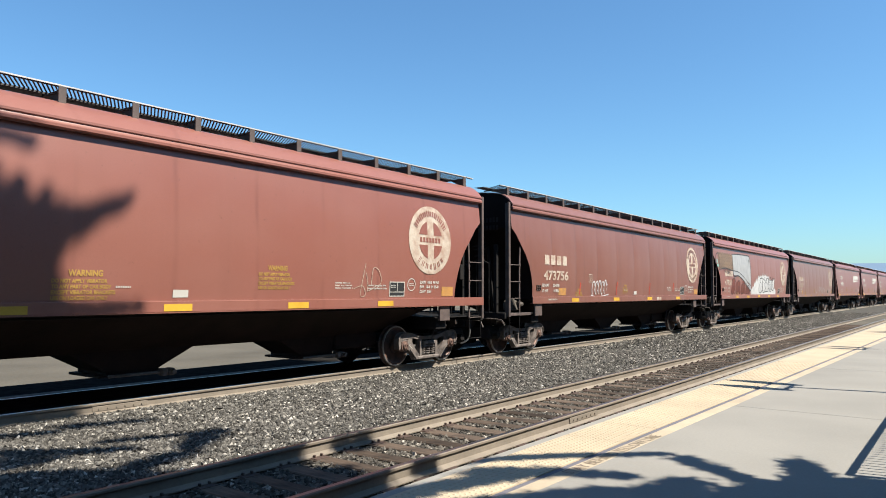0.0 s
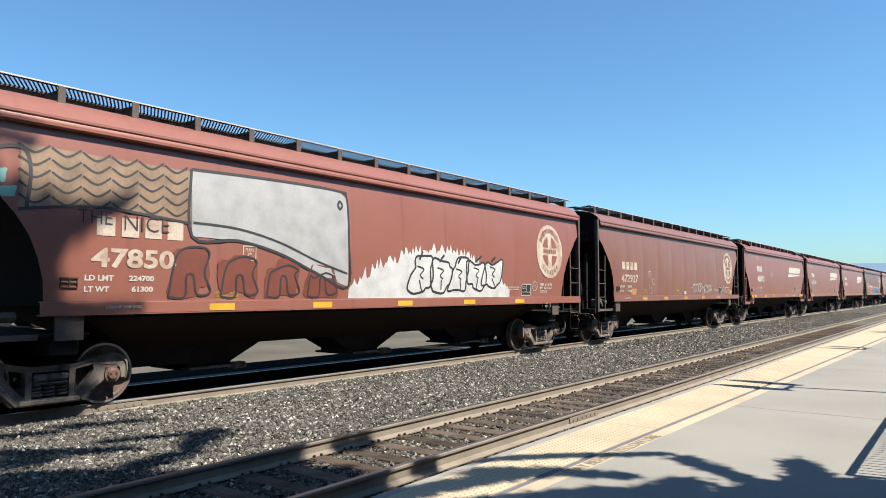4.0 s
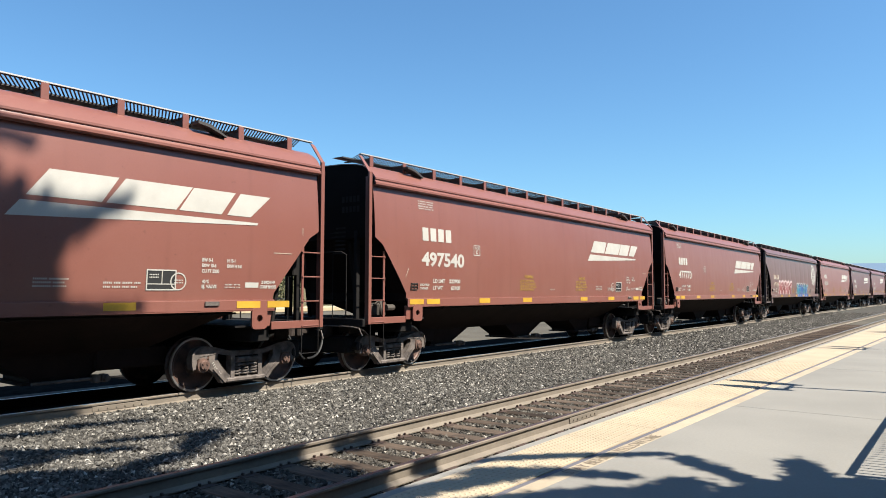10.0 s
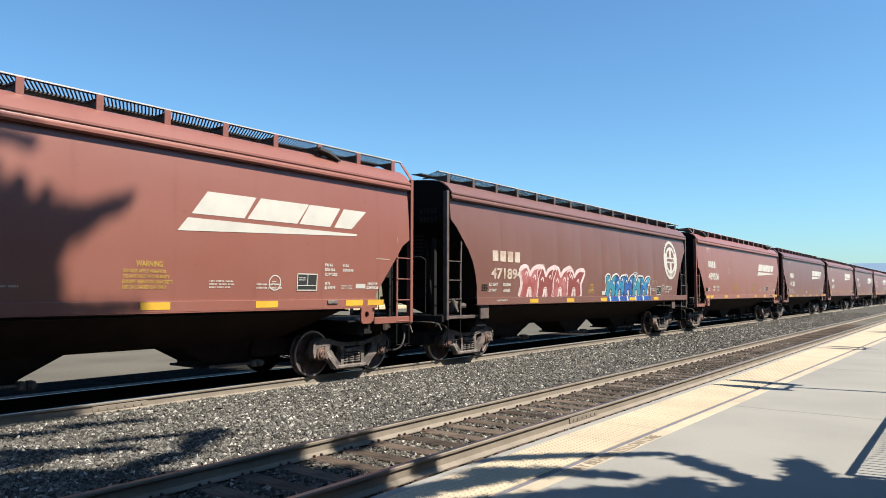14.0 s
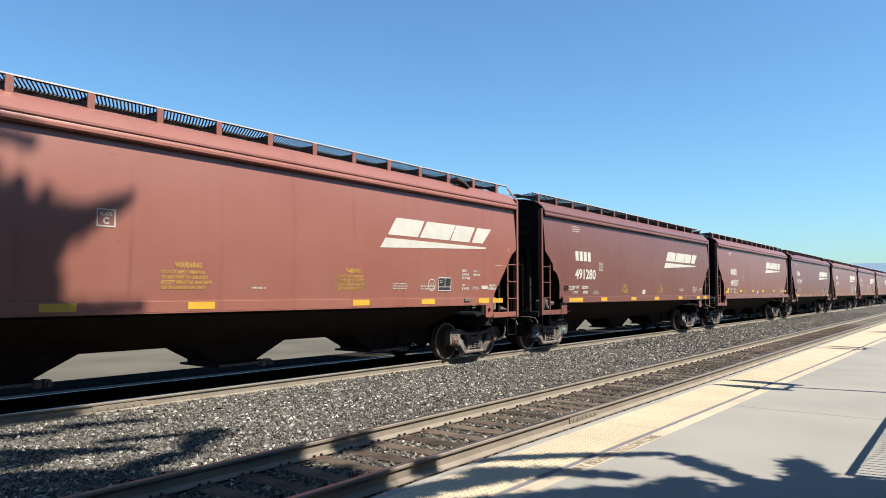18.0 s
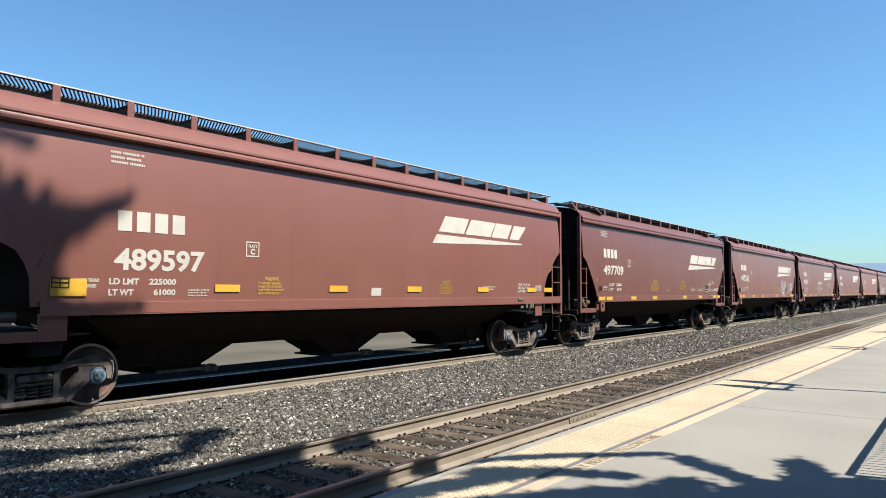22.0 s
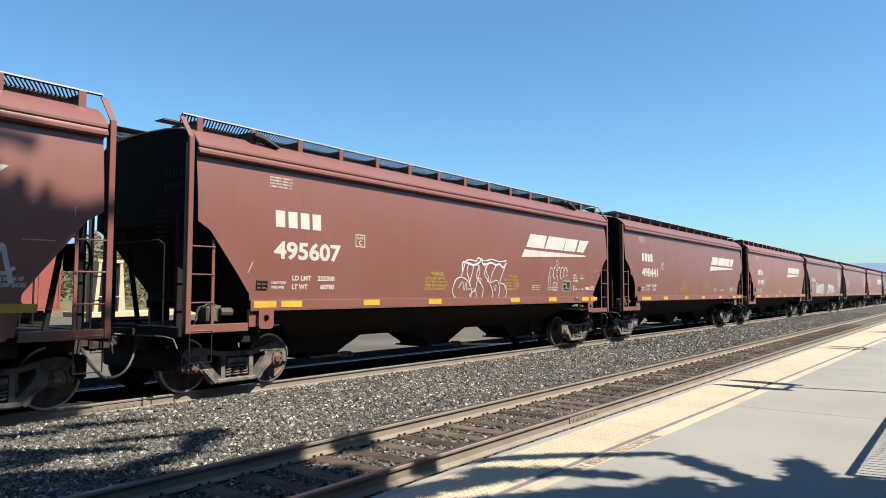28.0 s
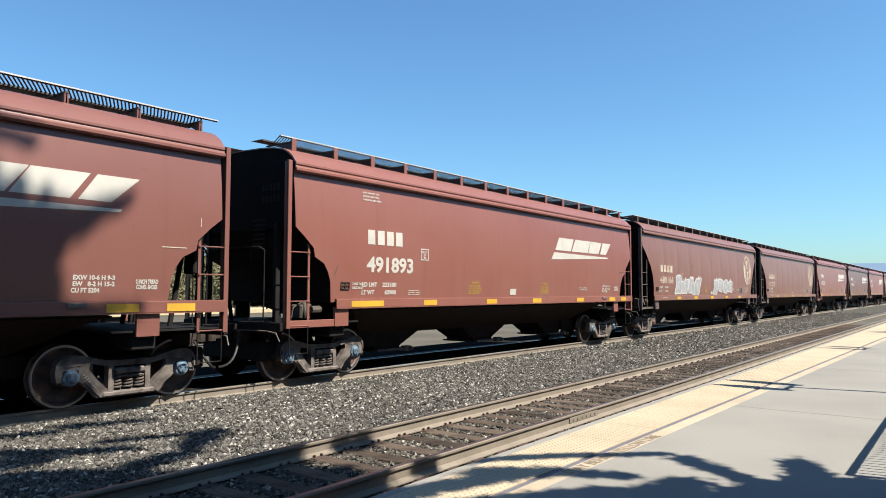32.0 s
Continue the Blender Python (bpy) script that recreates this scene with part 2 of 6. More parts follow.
def part(name, shape, material, parent, label="", smooth=None):
    ob = new(name, shape.mesh(name, material, smooth) if isinstance(shape, Shape) else shape)
    ob.parent = parent
    if label:
        tagged(ob, label)
    return ob


def thing(name, shape, material, label, category, group="", kind="", smooth=None):
    ob = new(name, shape.mesh(name, material, smooth) if shape else None)
    return tagged(ob, label, category, group, kind)


@functools.lru_cache(maxsize=None)
def text_mesh(body, height, bold=0.0):
    """(vertices, faces, width) of one line of writing, its lower left corner at the origin."""
    cu = bpy.data.curves.new("writing", "FONT")
    cu.body, cu.size, cu.offset, cu.resolution_u = body, height / 0.7, bold, 3
    ob = bpy.data.objects.new("writing", cu)
    scene.collection.objects.link(ob)
    me = bpy.data.meshes.new_from_object(ob.evaluated_get(bpy.context.evaluated_depsgraph_get()))
    vs = [(v.co.x, v.co.y) for v in me.vertices]
    fs = [tuple(p.vertices) for p in me.polygons]
    bpy.data.objects.remove(ob)
    bpy.data.meshes.remove(me)
    x0 = min(x for x, _ in vs)
    return [(x - x0, y) for x, y in vs], fs, max(x for x, _ in vs) - x0


# ---------------------------------------------------------------- the freight train
YC = 11.543           # centre line of the far track
SPEED, GAIN = 8.0809, 0.0049
WHEEL_R = 0.457


def travelled(t):
    return SPEED * (t - 19) + GAIN * (t - 19) ** 2


def half_width(z):
    return 1.612 - 0.085 * ((z - 2.5) / 1.4) ** 2


ROOF = [(1.60, 3.93), (1.635, 3.95), (1.635, 3.99), (1.605, 4.02), (1.598, 4.045), (1.618, 4.06), (1.616, 4.095), (1.585, 4.13), (1.5, 4.235), (1.38, 4.325), (1.25, 4.39), (1.0, 4.44), (0.6, 4.475), (0.0, 4.49)]


def cut_profile(kind):
    """The foot of the side sheet at an end: (distance from the corner post, height)."""
    if kind == "old":
        pts = [(0.12, 3.44), (0.34, 3.26), (0.57, 3.0), (0.82, 2.72), (1.0, 2.45), (1.12, 2.15), (1.2, 1.85), (1.23, 1.5)]
    elif kind == "mid":
        pts = [(0.12, 2.9), (0.35, 2.72), (0.57, 2.52), (0.6, 2.36), (0.84, 2.24), (0.95, 2.08), (1.02, 1.9), (1.06, 1.5)]
    else:
        pts = [(0.12, 2.84), (0.35, 2.7), (0.62, 2.36), (0.9, 2.01), (1.16, 1.67), (1.18, 1.5)]
    return pts


def make_body(kind, L):
    s = Shape()
    cut = cut_profile(kind)
    cols = [(u, z, 0.0) for u, z in cut]
    if kind == "old":
        n = 9
        for i in range(n):
            x = 1.6 + (L - 3.2) * (i + 0.5) / n
            cols += [(x - 0.5, 1.5, 0.0), (x - 0.12, 1.5, 0.002), (x - 0.03, 1.5, 0.009), (x + 0.03, 1.5, 0.009), (x + 0.12, 1.5, 0.002), (x + 0.5, 1.5, 0.0)]
    else:
        cols += [(1.6 + (L - 3.2) * i / 24, 1.5, 0.0) for i in range(25)]
    cols += [(L - u, z, 0.0) for u, z in reversed(cut)]
    rows = 14
    top = 3.96
    for side in (-1, 1):
        vs = []
        for u, z0, dent in cols:
            for j in range(rows + 1):
                z = z0 + (top - z0) * j / rows
                vs.append((u, side * (half_width(z) - dent * math.sin(math.pi * j / rows)), z))
        F = []
        for i in range(len(cols) - 1):
            for j in range(rows):
                a = i * (rows + 1) + j
                q = (a, a + rows + 1, a + rows + 2, a + 1)
                F.append(q if side < 0 else q[::-1])
        s.add(vs, F)
    return s


def make_end(kind, L, flip):
    s = Shape()
    cut, top = cut_profile(kind), 3.96
    e = [(L - u, z) if flip else (u, z) for u, z in cut]
    vs = []
    for u, z in [(e[0][0], top)] + e + [(e[-1][0] + (-0.5 if flip else 0.5), 1.44)]:
        vs += [(u, -half_width(z) + 0.004, z), (u, half_width(z) - 0.004, z)]
    F = [(2 * i, 2 * i + 1, 2 * i + 3, 2 * i + 2) for i in range(len(e) + 1)]
    s.add(vs, F if flip else [f[::-1] for f in F])
    # the gable above the eave
    x = e[0][0]
    pr = [(x, -y, z) for y, z in ROOF[4:]] + [(x, y, z) for y, z in reversed(ROOF[4:-1])] + [(x, half_width(top) - 0.004, top), (x, -half_width(top) + 0.004, top)]
    s.add(pr, [tuple(range(len(pr))) if flip else tuple(reversed(range(len(pr))))])
    return s


def make_trough(L):
    s = Shape()
    # longitudinal trough between the trucks
    for side in (-1, 1):
        a = [(1.7, 1.5 * side, 1.44), (L - 1.7, 1.5 * side, 1.44), (L - 3.0, 0.5 * side, 0.74), (3.0, 0.5 * side, 0.74)]
        s.add(a, [(0, 1, 2, 3) if side > 0 else (3, 2, 1, 0)])
    s.add([(3.0, -0.5, 0.74), (L - 3.0, -0.5, 0.74), (L - 3.0, 0.5, 0.74), (3.0, 0.5, 0.74)], [(3, 2, 1, 0)])
    for x0, x1 in ((1.7, 3.0), (L - 1.7, L - 3.0)):
        q = [(x0, -1.5, 1.44), (x0, 1.5, 1.44), (x1, 0.5, 0.74), (x1, -0.5, 0.74)]
        s.add(q, [(0, 1, 2, 3)])
    return s


def make_roof(L):
    s = Shape()
    prof = [(-y, z) for y, z in ROOF] + [(y, z) for y, z in reversed(ROOF[:-1])]
    n = len(prof)
    vs = []
    for x in (0.1, L - 0.1):
        vs += [(x, y, z) for y, z in prof]
    s.add(vs, [(i, n + i, n + i + 1, i + 1) for i in range(n - 1)])
    for x in (0.1, L - 0.1):
        o = [(x, y, z) for y, z in prof] + [(x, y * 0.985, z - 0.02) for y, z in prof]
        s.add(o, [(i, i + 1, n + i + 1, n + i) for i in range(n - 1)])
    for side in (-1, 1):
        s.box(0.1, L - 0.1, min(side * 1.56, side * 1.6), max(side * 1.56, side * 1.6), 3.925, 3.95)
    return s


def make_board(x0, x1):
    """Open walkway grating: slanting cross bars outside, a close plank inside."""
    s = Shape()
    s.box(x0, x1, 1.258, 1.27, 4.592, 4.612)
    s.box(x0, x1, 0.43, 0.75, 4.603, 4.609)
    s.box(x0, x1, 0.745, 0.757, 4.585, 4.612)
    run = 0.587 * 0.525
    n = int((x1 - x0 - run) / 0.061)
    for i in range(n + 1):
        x = x0 + (x1 - x0 - run) * i / n
        w = 0.0135
        lo = [(x - w, 1.275), (x + w, 1.275), (x + run + w, 0.75), (x + run - w, 0.75)]
        s.add([(a, b_, 4.612) for a, b_ in lo] + [(a, b_, 4.617) for a, b_ in lo], [(0, 1, 2, 3), (7, 6, 5, 4), (0, 4, 5, 1), (1, 5, 6, 2), (2, 6, 7, 3), (3, 7, 4, 0)])
    return s


def make_board_edge(x0, x1):
    s = Shape()
    s.box(x0, x1, 1.276, 1.296, 4.606, 4.626)
    return s


def make_bracket(post=True):
    s = Shape()
    if post:
        s.cbox(-0.056, 0.056, 1.275, 1.3, 4.28, 4.604, 0.006)
        return s
    s.box(-0.025, 0.025, 0.5, 1.26, 4.535, 4.562)
    s.add([(-0.012, 1.25, 4.36), (0.012, 1.25, 4.36), (0.006, 1.25, 4.54), (-0.006, 1.25, 4.54), (-0.006, 0.85, 4.54), (0.006, 0.85, 4.54)],
          [(0, 1, 2, 3), (0, 3, 4), (1, 5, 2), (0, 4, 5, 1)])
    return s


def make_side_frame():
    """Cast truck side frame about the truck's centre: arched top member, pedestal jaws, slanting tension members, spring seat."""
    s = Shape()
    y0, y1 = -1.08, -0.95
    top = [(0.0, 0.655), (0.3, 0.66), (0.46, 0.69), (0.66, 0.745), (0.84, 0.775), (0.96, 0.77), (1.06, 0.725), (1.115, 0.64), (1.125, 0.52), (1.1, 0.40)]
    low = [(0.0, 0.575), (0.3, 0.575), (0.44, 0.6), (0.6, 0.635), (0.76, 0.615), (0.9, 0.61), (0.97, 0.59), (1.01, 0.55), (1.02, 0.48), (1.03, 0.40)]
    for sx in (-1, 1):
        for i in range(len(top) - 1):
            q = [(sx * x, z) for x, z in (top[i], low[i], low[i + 1], top[i + 1])]
            s.prism(q[::sx], y0, y1)
            # proud outer flange
            (xa, za), (xb, zb) = top[i], top[i + 1]
            q = [(sx * xa, za), (sx * xa * 0.985, za - 0.028), (sx * xb * 0.985, zb - 0.028), (sx * xb, zb)]
            s.prism(q[::sx], y0 - 0.022, y0 + 0.01)
        leg = [(0.60, 0.655), (0.775, 0.63), (0.78, 0.40), (0.72, 0.345), (0.62, 0.27), (0.50, 0.12), (0.34, 0.12), (0.335, 0.23), (0.43, 0.32), (0.53, 0.43), (0.61, 0.54)]
        s.prism([(sx * x, z) for x, z in leg][::sx], y0 + 0.008, y1 - 0.01)
        rib = [(0.665, 0.40), (0.70, 0.375), (0.455, 0.125), (0.42, 0.16)]
        s.prism([(sx * x, z) for x, z in rib][::sx], y0 - 0.016, y0 + 0.02)
        s.bar((sx * 0.295, 0.60), (sx * 0.295, 0.2), 0.085, y0 - 0.005, y1)
        s.cbox(sx * 0.89 - 0.1, sx * 0.89 + 0.1, y0 + 0.005, y1, 0.545, 0.62, 0.02)
    s.cbox(-0.43, 0.43, y0 - 0.02, y1 + 0.02, 0.115, 0.205, 0.025)
    s.cbox(-0.235, 0.235, y0 - 0.045, y1, 0.455, 0.545, 0.02)
    s.cbox(-0.21, 0.21, y0 - 0.03, y1, 0.405, 0.43, 0.006)
    return s


def make_bearing():
    """Roller bearing with its adapter and bolted end cap, about the axle's end."""
    s = Shape()
    s.lathe_y([(0.0, -1.135), (0.07, -1.135), (0.082, -1.12), (0.082, -1.1), (0.118, -1.095), (0.125, -1.07), (0.125, -0.94), (0.0, -0.94)], 18)
    s.cbox(-0.13, 0.13, -1.07, -0.95, 0.09, 0.15, 0.015)
    for k in range(3):
        t = k * 2.094 + 0.5
        s.tube((0.048 * math.cos(t), -1.13, 0.048 * math.sin(t)), (0.048 * math.cos(t), -1.15, 0.048 * math.sin(t)), 0.017, 6)
    return s


def make_cast_marks():
    """Raised pale foundry characters on the slanting member, as plain bars."""
    s = Shape()
    for k in range(9):
        if k == 4:
            continue
        x, z = -0.71 + 0.026 * k, 0.47 - 0.034 * k
        s.bar((x - 0.006, z - 0.004), (x + 0.026, z + 0.022), 0.013, -1.076, -1.069)
    return s


def make_spring():
    s = Shape()
    s.pipe([(0.07 * math.cos(k * 0.6), -1.02 + 0.07 * math.sin(k * 0.6), 0.22 + 0.0046 * k) for k in range(60)], 0.015, 5)
    return s


def make_wheelset():
    s = Shape()
    for side in (-1, 1):
        prof = [(0.08, 0.66), (0.13, 0.66), (0.14, 0.69), (0.37, 0.72), (0.40, 0.685), (0.475, 0.685), (0.483, 0.70), (0.462, 0.725), (0.457, 0.81), (0.44, 0.82), (0.40, 0.818), (0.375, 0.79), (0.16, 0.755), (0.14, 0.83), (0.08, 0.835)]
        s.lathe_y([(r, side * y) for r, y in (prof if side > 0 else prof[::-1])], 32)
    s.tube((0, -1.05, 0), (0, 1.05, 0), 0.075, 12)
    return s


def make_ladder(kind, flip):
    """Corner ladder in the plane of the side: post, inner stile, rungs and the stirrup below the sill."""
    s = Shape()
    d = -1 if flip else 1
    y = -1.545
    zt = {"old": 3.2, "mid": 2.7, "new": 2.66}[kind]
    ui = {"old": 0.56, "mid": 0.5, "new": 0.46}[kind]
    s.bar((d * ui, 1.04), (d * ui, 2.2), 0.05, y - 0.012, y + 0.012)
    s.bar((d * ui, 2.2), (d * (ui + (0.03 if kind == "old" else 0.0)), zt - (0.25 if kind == "old" else 0.1)), 0.05, y - 0.012, y + 0.012)
    for k in range(4):
        z = 1.07 + 0.455 * k
        s.tube((0, y - 0.015, z), (d * ui, y - 0.015, z), 0.012, 6)
        for x in (0.02, ui):
            s.tube((d * x, y - 0.03, z), (d * x, y, z), 0.022, 6)
    return s


def make_step(ui, d):
    s = Shape()
    s.pipe([(d * 0.05, -1.545, 1.06), (d * 0.05, -1.545, 0.56), (d * ui, -1.545, 0.56), (d * ui, -1.545, 1.06)], 0.012)
    return s


def make_post(kind):
    s = Shape()
    s.cbox(-0.045, 0.045, -1.585, -1.535, 1.03, 4.2 if kind == "new" else 4.12, 0.006)
    s.cbox(-0.045, -0.032, -1.56, -1.47, 1.03, 4.1, 0.004)
    if kind == "new":
        a, b_ = Vector((0, -1.56, 4.19)), Vector((0, -1.27, 4.57))
        o = Vector((0, 0.024, 0.018))
        w = Vector((0.045, 0, 0))
        s.add([a - w - o, a + w - o, a + w + o, a - w + o, b_ - w - o, b_ + w - o, b_ + w + o, b_ - w + o],
              [(3, 2, 1, 0), (4, 5, 6, 7), (0, 1, 5, 4), (1, 2, 6, 5), (2, 3, 7, 6), (3, 0, 4, 7)])
    return s


def make_hopper_bay():
    s = Shape()
    t, b_, zt, zb = 1.08, 0.46, 0.75, 0.42
    vs = []
    for hx, hy_, z in ((t, 0.52, zt), (b_, 0.45, zb), (b_, 0.45, 0.37), (b_ + 0.12, 0.5, 0.37), (b_ + 0.12, 0.5, 0.33)):
        vs += [(-hx, -hy_, z), (hx, -hy_, z), (hx, hy_, z), (-hx, hy_, z)]
    F = []
    for r in range(4):
        for i in range(4):
            F.append((r * 4 + i, (r + 1) * 4 + i, (r + 1) * 4 + (i + 1) % 4, r * 4 + (i + 1) % 4))
    F.append((16, 19, 18, 17))
    s.add(vs, F)
    return s


def make_gate_gear():
    s = Shape()
    s.tube((-0.5, -0.62, 0.36), (0.5, -0.62, 0.36), 0.025, 8)
    for x in (0.42, 0.55):
        s.cbox(x - 0.05, x + 0.05, -0.72, -0.55, 0.30, 0.42, 0.015)
    s.tube((0.55, -0.78, 0.36), (0.55, -0.6, 0.36), 0.045, 8)
    return s


REFLECTORS = {"new": [1.23, 1.83, 3.96, 6.1, 9.65, 11.76, 13.95, 14.57], "old": [3.76, 6.01, 8.45, 10.9, 13.3], "mid": [1.57, 2.04, 3.88, 6.45, 8.8, 11.55, 14.0, 14.95]}


def make_car(kind, L):
    """A covered hopper wagon: origin on the rails at its left corner post, on the centre line."""
    k = kind
    car = new("hopper_wagon")
    P = PAINTS["red"]
    PE = M_DUST if k == "old" else P
    part("body", make_body(k, L), P, car, smooth=25)
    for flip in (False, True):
        part("end_sheet", make_end(k, L, flip), M_END_SHADE, car, "end and slope sheet with shade in its colour")
    part("hopper_trough", make_trough(L), M_UNDER_SHADE, car, "sooty sloping underside, shade added to its colour")
    part("roof", make_roof(L), P, car, smooth=30)
    for side in (-1, 1):
        s = Shape()
        y0, y1 = sorted((side * 1.6, side * 1.628))
        xe = L - 1.17 if k == "new" else L - 0.03
        s.cbox(1.17, xe, y0, y1, 1.385, 1.555, 0.005)
        s.box(1.17, xe, min(side * 1.52, side * 1.628), max(side * 1.52, side * 1.628), 1.37, 1.385)
        s.box(1.17, xe, min(side * 1.56, side * 1.615), max(side * 1.56, side * 1.615), 1.555, 1.567)
        part("side_sill", s, P, car)
    for side in (-1, 1):
        span = (0.0 if side < 0 else -0.35, L - 0.02)
        ob = part("running_board", make_board(*span), M_GRATE, car, "open dark steel grating walkway")
        part("board_edge", make_board_edge(*span), M_EDGE, ob, "galvanized edge strip with sunlit brightness in its colour")
        if side < 0:
            ob.matrix_basis = Matrix.Diagonal((1, -1, 1, 1))
    me = make_bracket().mesh("bracket", PE)
    arm = make_bracket(False).mesh("board_arm", M_GRATE)
    n = int((L - 0.6) / 1.1)
    for side in (-1, 1):
        for i in range(n + 1):
            b_ = new("bracket", me)
            b_.parent = car
            b_.matrix_basis = Matrix.Translation(((L - n * 1.1) / 2 + 1.1 * i, 0, 0)) @ Matrix.Diagonal((1, side, 1, 1))
            a_ = new("board_arm", arm)
            a_.parent = b_
    s = Shape()
    s.cbox(0.7, L - 0.7, -0.36, 0.36, 4.47, 4.56, 0.03)
    for i in range(int(L / 0.9)):
        s.box(0.9 + 0.9 * i, 0.96 + 0.9 * i, -0.42, 0.42, 4.55, 4.58)
    part("hatch_cover", s, M_CAST, car, "long trough hatch cover with clamps")
    if k == "new":
        for x in (1.3, L - 2.7):
            s = Shape()
            s.prism([(x, 4.5), (x + 0.25, 4.47), (x + 0.55, 4.33), (x + 0.55, 4.3), (x + 0.22, 4.42), (x, 4.45)], -1.5, -1.3)
            part("roof_strap", s, M_GRATE, car, "dark bent steel strap")
    # ends
    for flip in (False, True):
        X = L if flip else 0.0
        d = -1 if flip else 1
        for side in (-1, 1):
            m = Matrix.Translation((X, 0, 0)) @ Matrix.Diagonal((1, -side, 1, 1))
            part("corner_post", make_post(k), PE, car).matrix_basis = m
            part("ladder", make_ladder(k, flip), PE, car).matrix_basis = m
            part("stirrup_step", make_step({"old": 0.56, "mid": 0.5, "new": 0.46}[k], d), M_GRIME_SHADE, car).matrix_basis = m
            s = Shape()
            x0, x1 = sorted((X, X + d * 1.18))
            if k == "new" or not flip:
                s.cbox(x0, x1, -1.56, -1.5, 1.05 if k == "old" else 1.03, 1.13 if k == "old" else 1.17, 0.008)
            x2, x3 = sorted((X + d * (1.4 if k == "old" else 1.18), X + d * (1.78 if k == "old" else 1.55)))
            s.prism([(x2, 1.03), (x3, 1.03), (x3, 1.4), (x2, 1.4)] if k != "new" else [(x2, 1.1), (x3 - 0.05, 1.1), (x3, 1.4), (x2, 1.4)], -1.57, -1.52)
            pad = part("jacking_pad", s, PE, car)
            pad.matrix_basis = Matrix.Diagonal((1, -side, 1, 1))
            if side > 0:
                s = Shape()
                xm = X + d * {"old": 1.58, "mid": 1.36, "new": 0.95}[k]
                for q in range(2):
                    for i in range(5):
                        s.box(xm - 0.1 + 0.042 * i, xm - 0.072 + 0.042 * i, -1.576 if k != "new" else -1.566, -1.57 if k != "new" else -1.56, (1.3 if k != "new" else 1.11) - 0.05 * q, (1.33 if k != "new" else 1.14) - 0.05 * q)
                tagged(part("pad_stencil", s, M_WHITE, pad), kind="stuff")
                s = Shape()
                if k == "new":
                    s.lathe_y([(0.0, -1.568), (0.045, -1.568), (0.045, -1.56)], 14, X + d * 0.62, 1.1)
                    part("round_decal", s, M_WHITE, pad)
                else:
                    s.lathe_y([(0.0, -1.574), (0.05, -1.574), (0.05, -1.57)], 14, X + d * (1.68 if k == "old" else 1.42), 1.16)
                    part("pad_hole", s, M_BLACK, pad)
        if k == "new":
            for side in (-1, 1):
                s = Shape()
                s.holed_plate(X + d * 1.5, 1.24, 0.165, 0.185, 0.062, -1.64, -1.6)
                lug = part("lifting_lug", s, P, car)
                lug.matrix_basis = Matrix.Diagonal((1, -side, 1, 1))
                if side > 0:
                    s = Shape()
                    vs, fs, w = text_mesh("PULL", 0.05, 0.003)
                    s.add([(X + d * 1.5 + (x - w / 2), -1.643, 1.335 + y) for x, y in vs], fs)
                    part("lug_wording", s, M_WHITE, lug)
        s = Shape()
        x0, x1 = sorted((X - d * 0.05, X + d * 1.9))
        s.box(x0, x1, -1.5, 1.5, 1.09, 1.12)
        x0, x1 = sorted((X - d * 0.12, X + d * 0.02))
        s.cbox(x0, x1, -1.5, 1.5, 0.98, 1.14, 0.01)
        part("end_platform", s, M_GRIME_SHADE, car)
        s = Shape()
        x0, x1 = sorted((X - d * 0.28, X + d * 2.6))
        s.cbox(x0, x1, -0.27, 0.27, 0.74, 1.09, 0.01)
        xc = X + d * ({"old": 1.58, "mid": 1.36, "new": 1.33}[k])
        s.cbox(xc - 0.2, xc + 0.2, -1.45, 1.45, 0.82, 1.1, 0.02)
        part("stub_sill", s, M_GRIME_SHADE, car)
        s = Shape()
        xs = sorted((X - d * 0.28, X - d * 0.5))
        s.cbox(xs[0], xs[1], -0.08, 0.08, 0.80, 0.96, 0.02)
        xs = sorted((X - d * 0.48, X - d * 0.64))
        s.cbox(xs[0], xs[1], -0.15, 0.12, 0.74, 1.02, 0.04)
        part("coupler", s, M_COUPLER, car)
        s = Shape()
        pts = [(X - d * (0.2 + 0.43 * i / 8), -0.42 - 0.1 * math.sin(i / 8 * 3.14), 0.82 - 0.5 * math.sin(i / 8 * math.pi / 2) ** 0.8) for i in range(9)]
        s.pipe(pts, 0.024)
        part("air_hose", s, M_RUBBER, car, "black rubber brake hose hanging below coupler")
        s = Shape()
        xr = X - d * 0.06
        s.pipe([(xr, -0.95, 1.13), (xr, -0.95, 2.48), (xr, -0.8, 2.55), (xr, 0.8, 2.55), (xr, 0.95, 2.48), (xr, 0.95, 1.13)], 0.016)
        s.pipe([(xr, -0.55, 1.13), (xr, -0.55, 2.55)], 0.012)
        part("handrail", s, M_GRIME_SHADE, car)
        # leaning struts behind the slope sheet
        for y in (-0.75, 0.75):
            s = Shape()
            s.tube((X + d * 0.5, y, 1.12), (X + d * 0.2, y, 2.95), 0.045, 6)
            part("end_strut", s, M_GRIME_SHADE, car)
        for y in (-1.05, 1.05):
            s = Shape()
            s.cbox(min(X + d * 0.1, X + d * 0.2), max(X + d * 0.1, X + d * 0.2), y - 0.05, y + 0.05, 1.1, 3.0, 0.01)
            part("end_strut", s, M_GRIME_SHADE, car)
    # brake gear
    s = Shape()
    s.cbox(0.5, 0.78, -1.35, -1.05, 1.18, 1.46, 0.03)
    s.tube((0.72, -1.38, 1.36), (0.95, -1.38, 1.36), 0.07, 8)
    s.tube((0.6, -1.42, 1.2), (0.6, -1.3, 1.5), 0.05, 8)
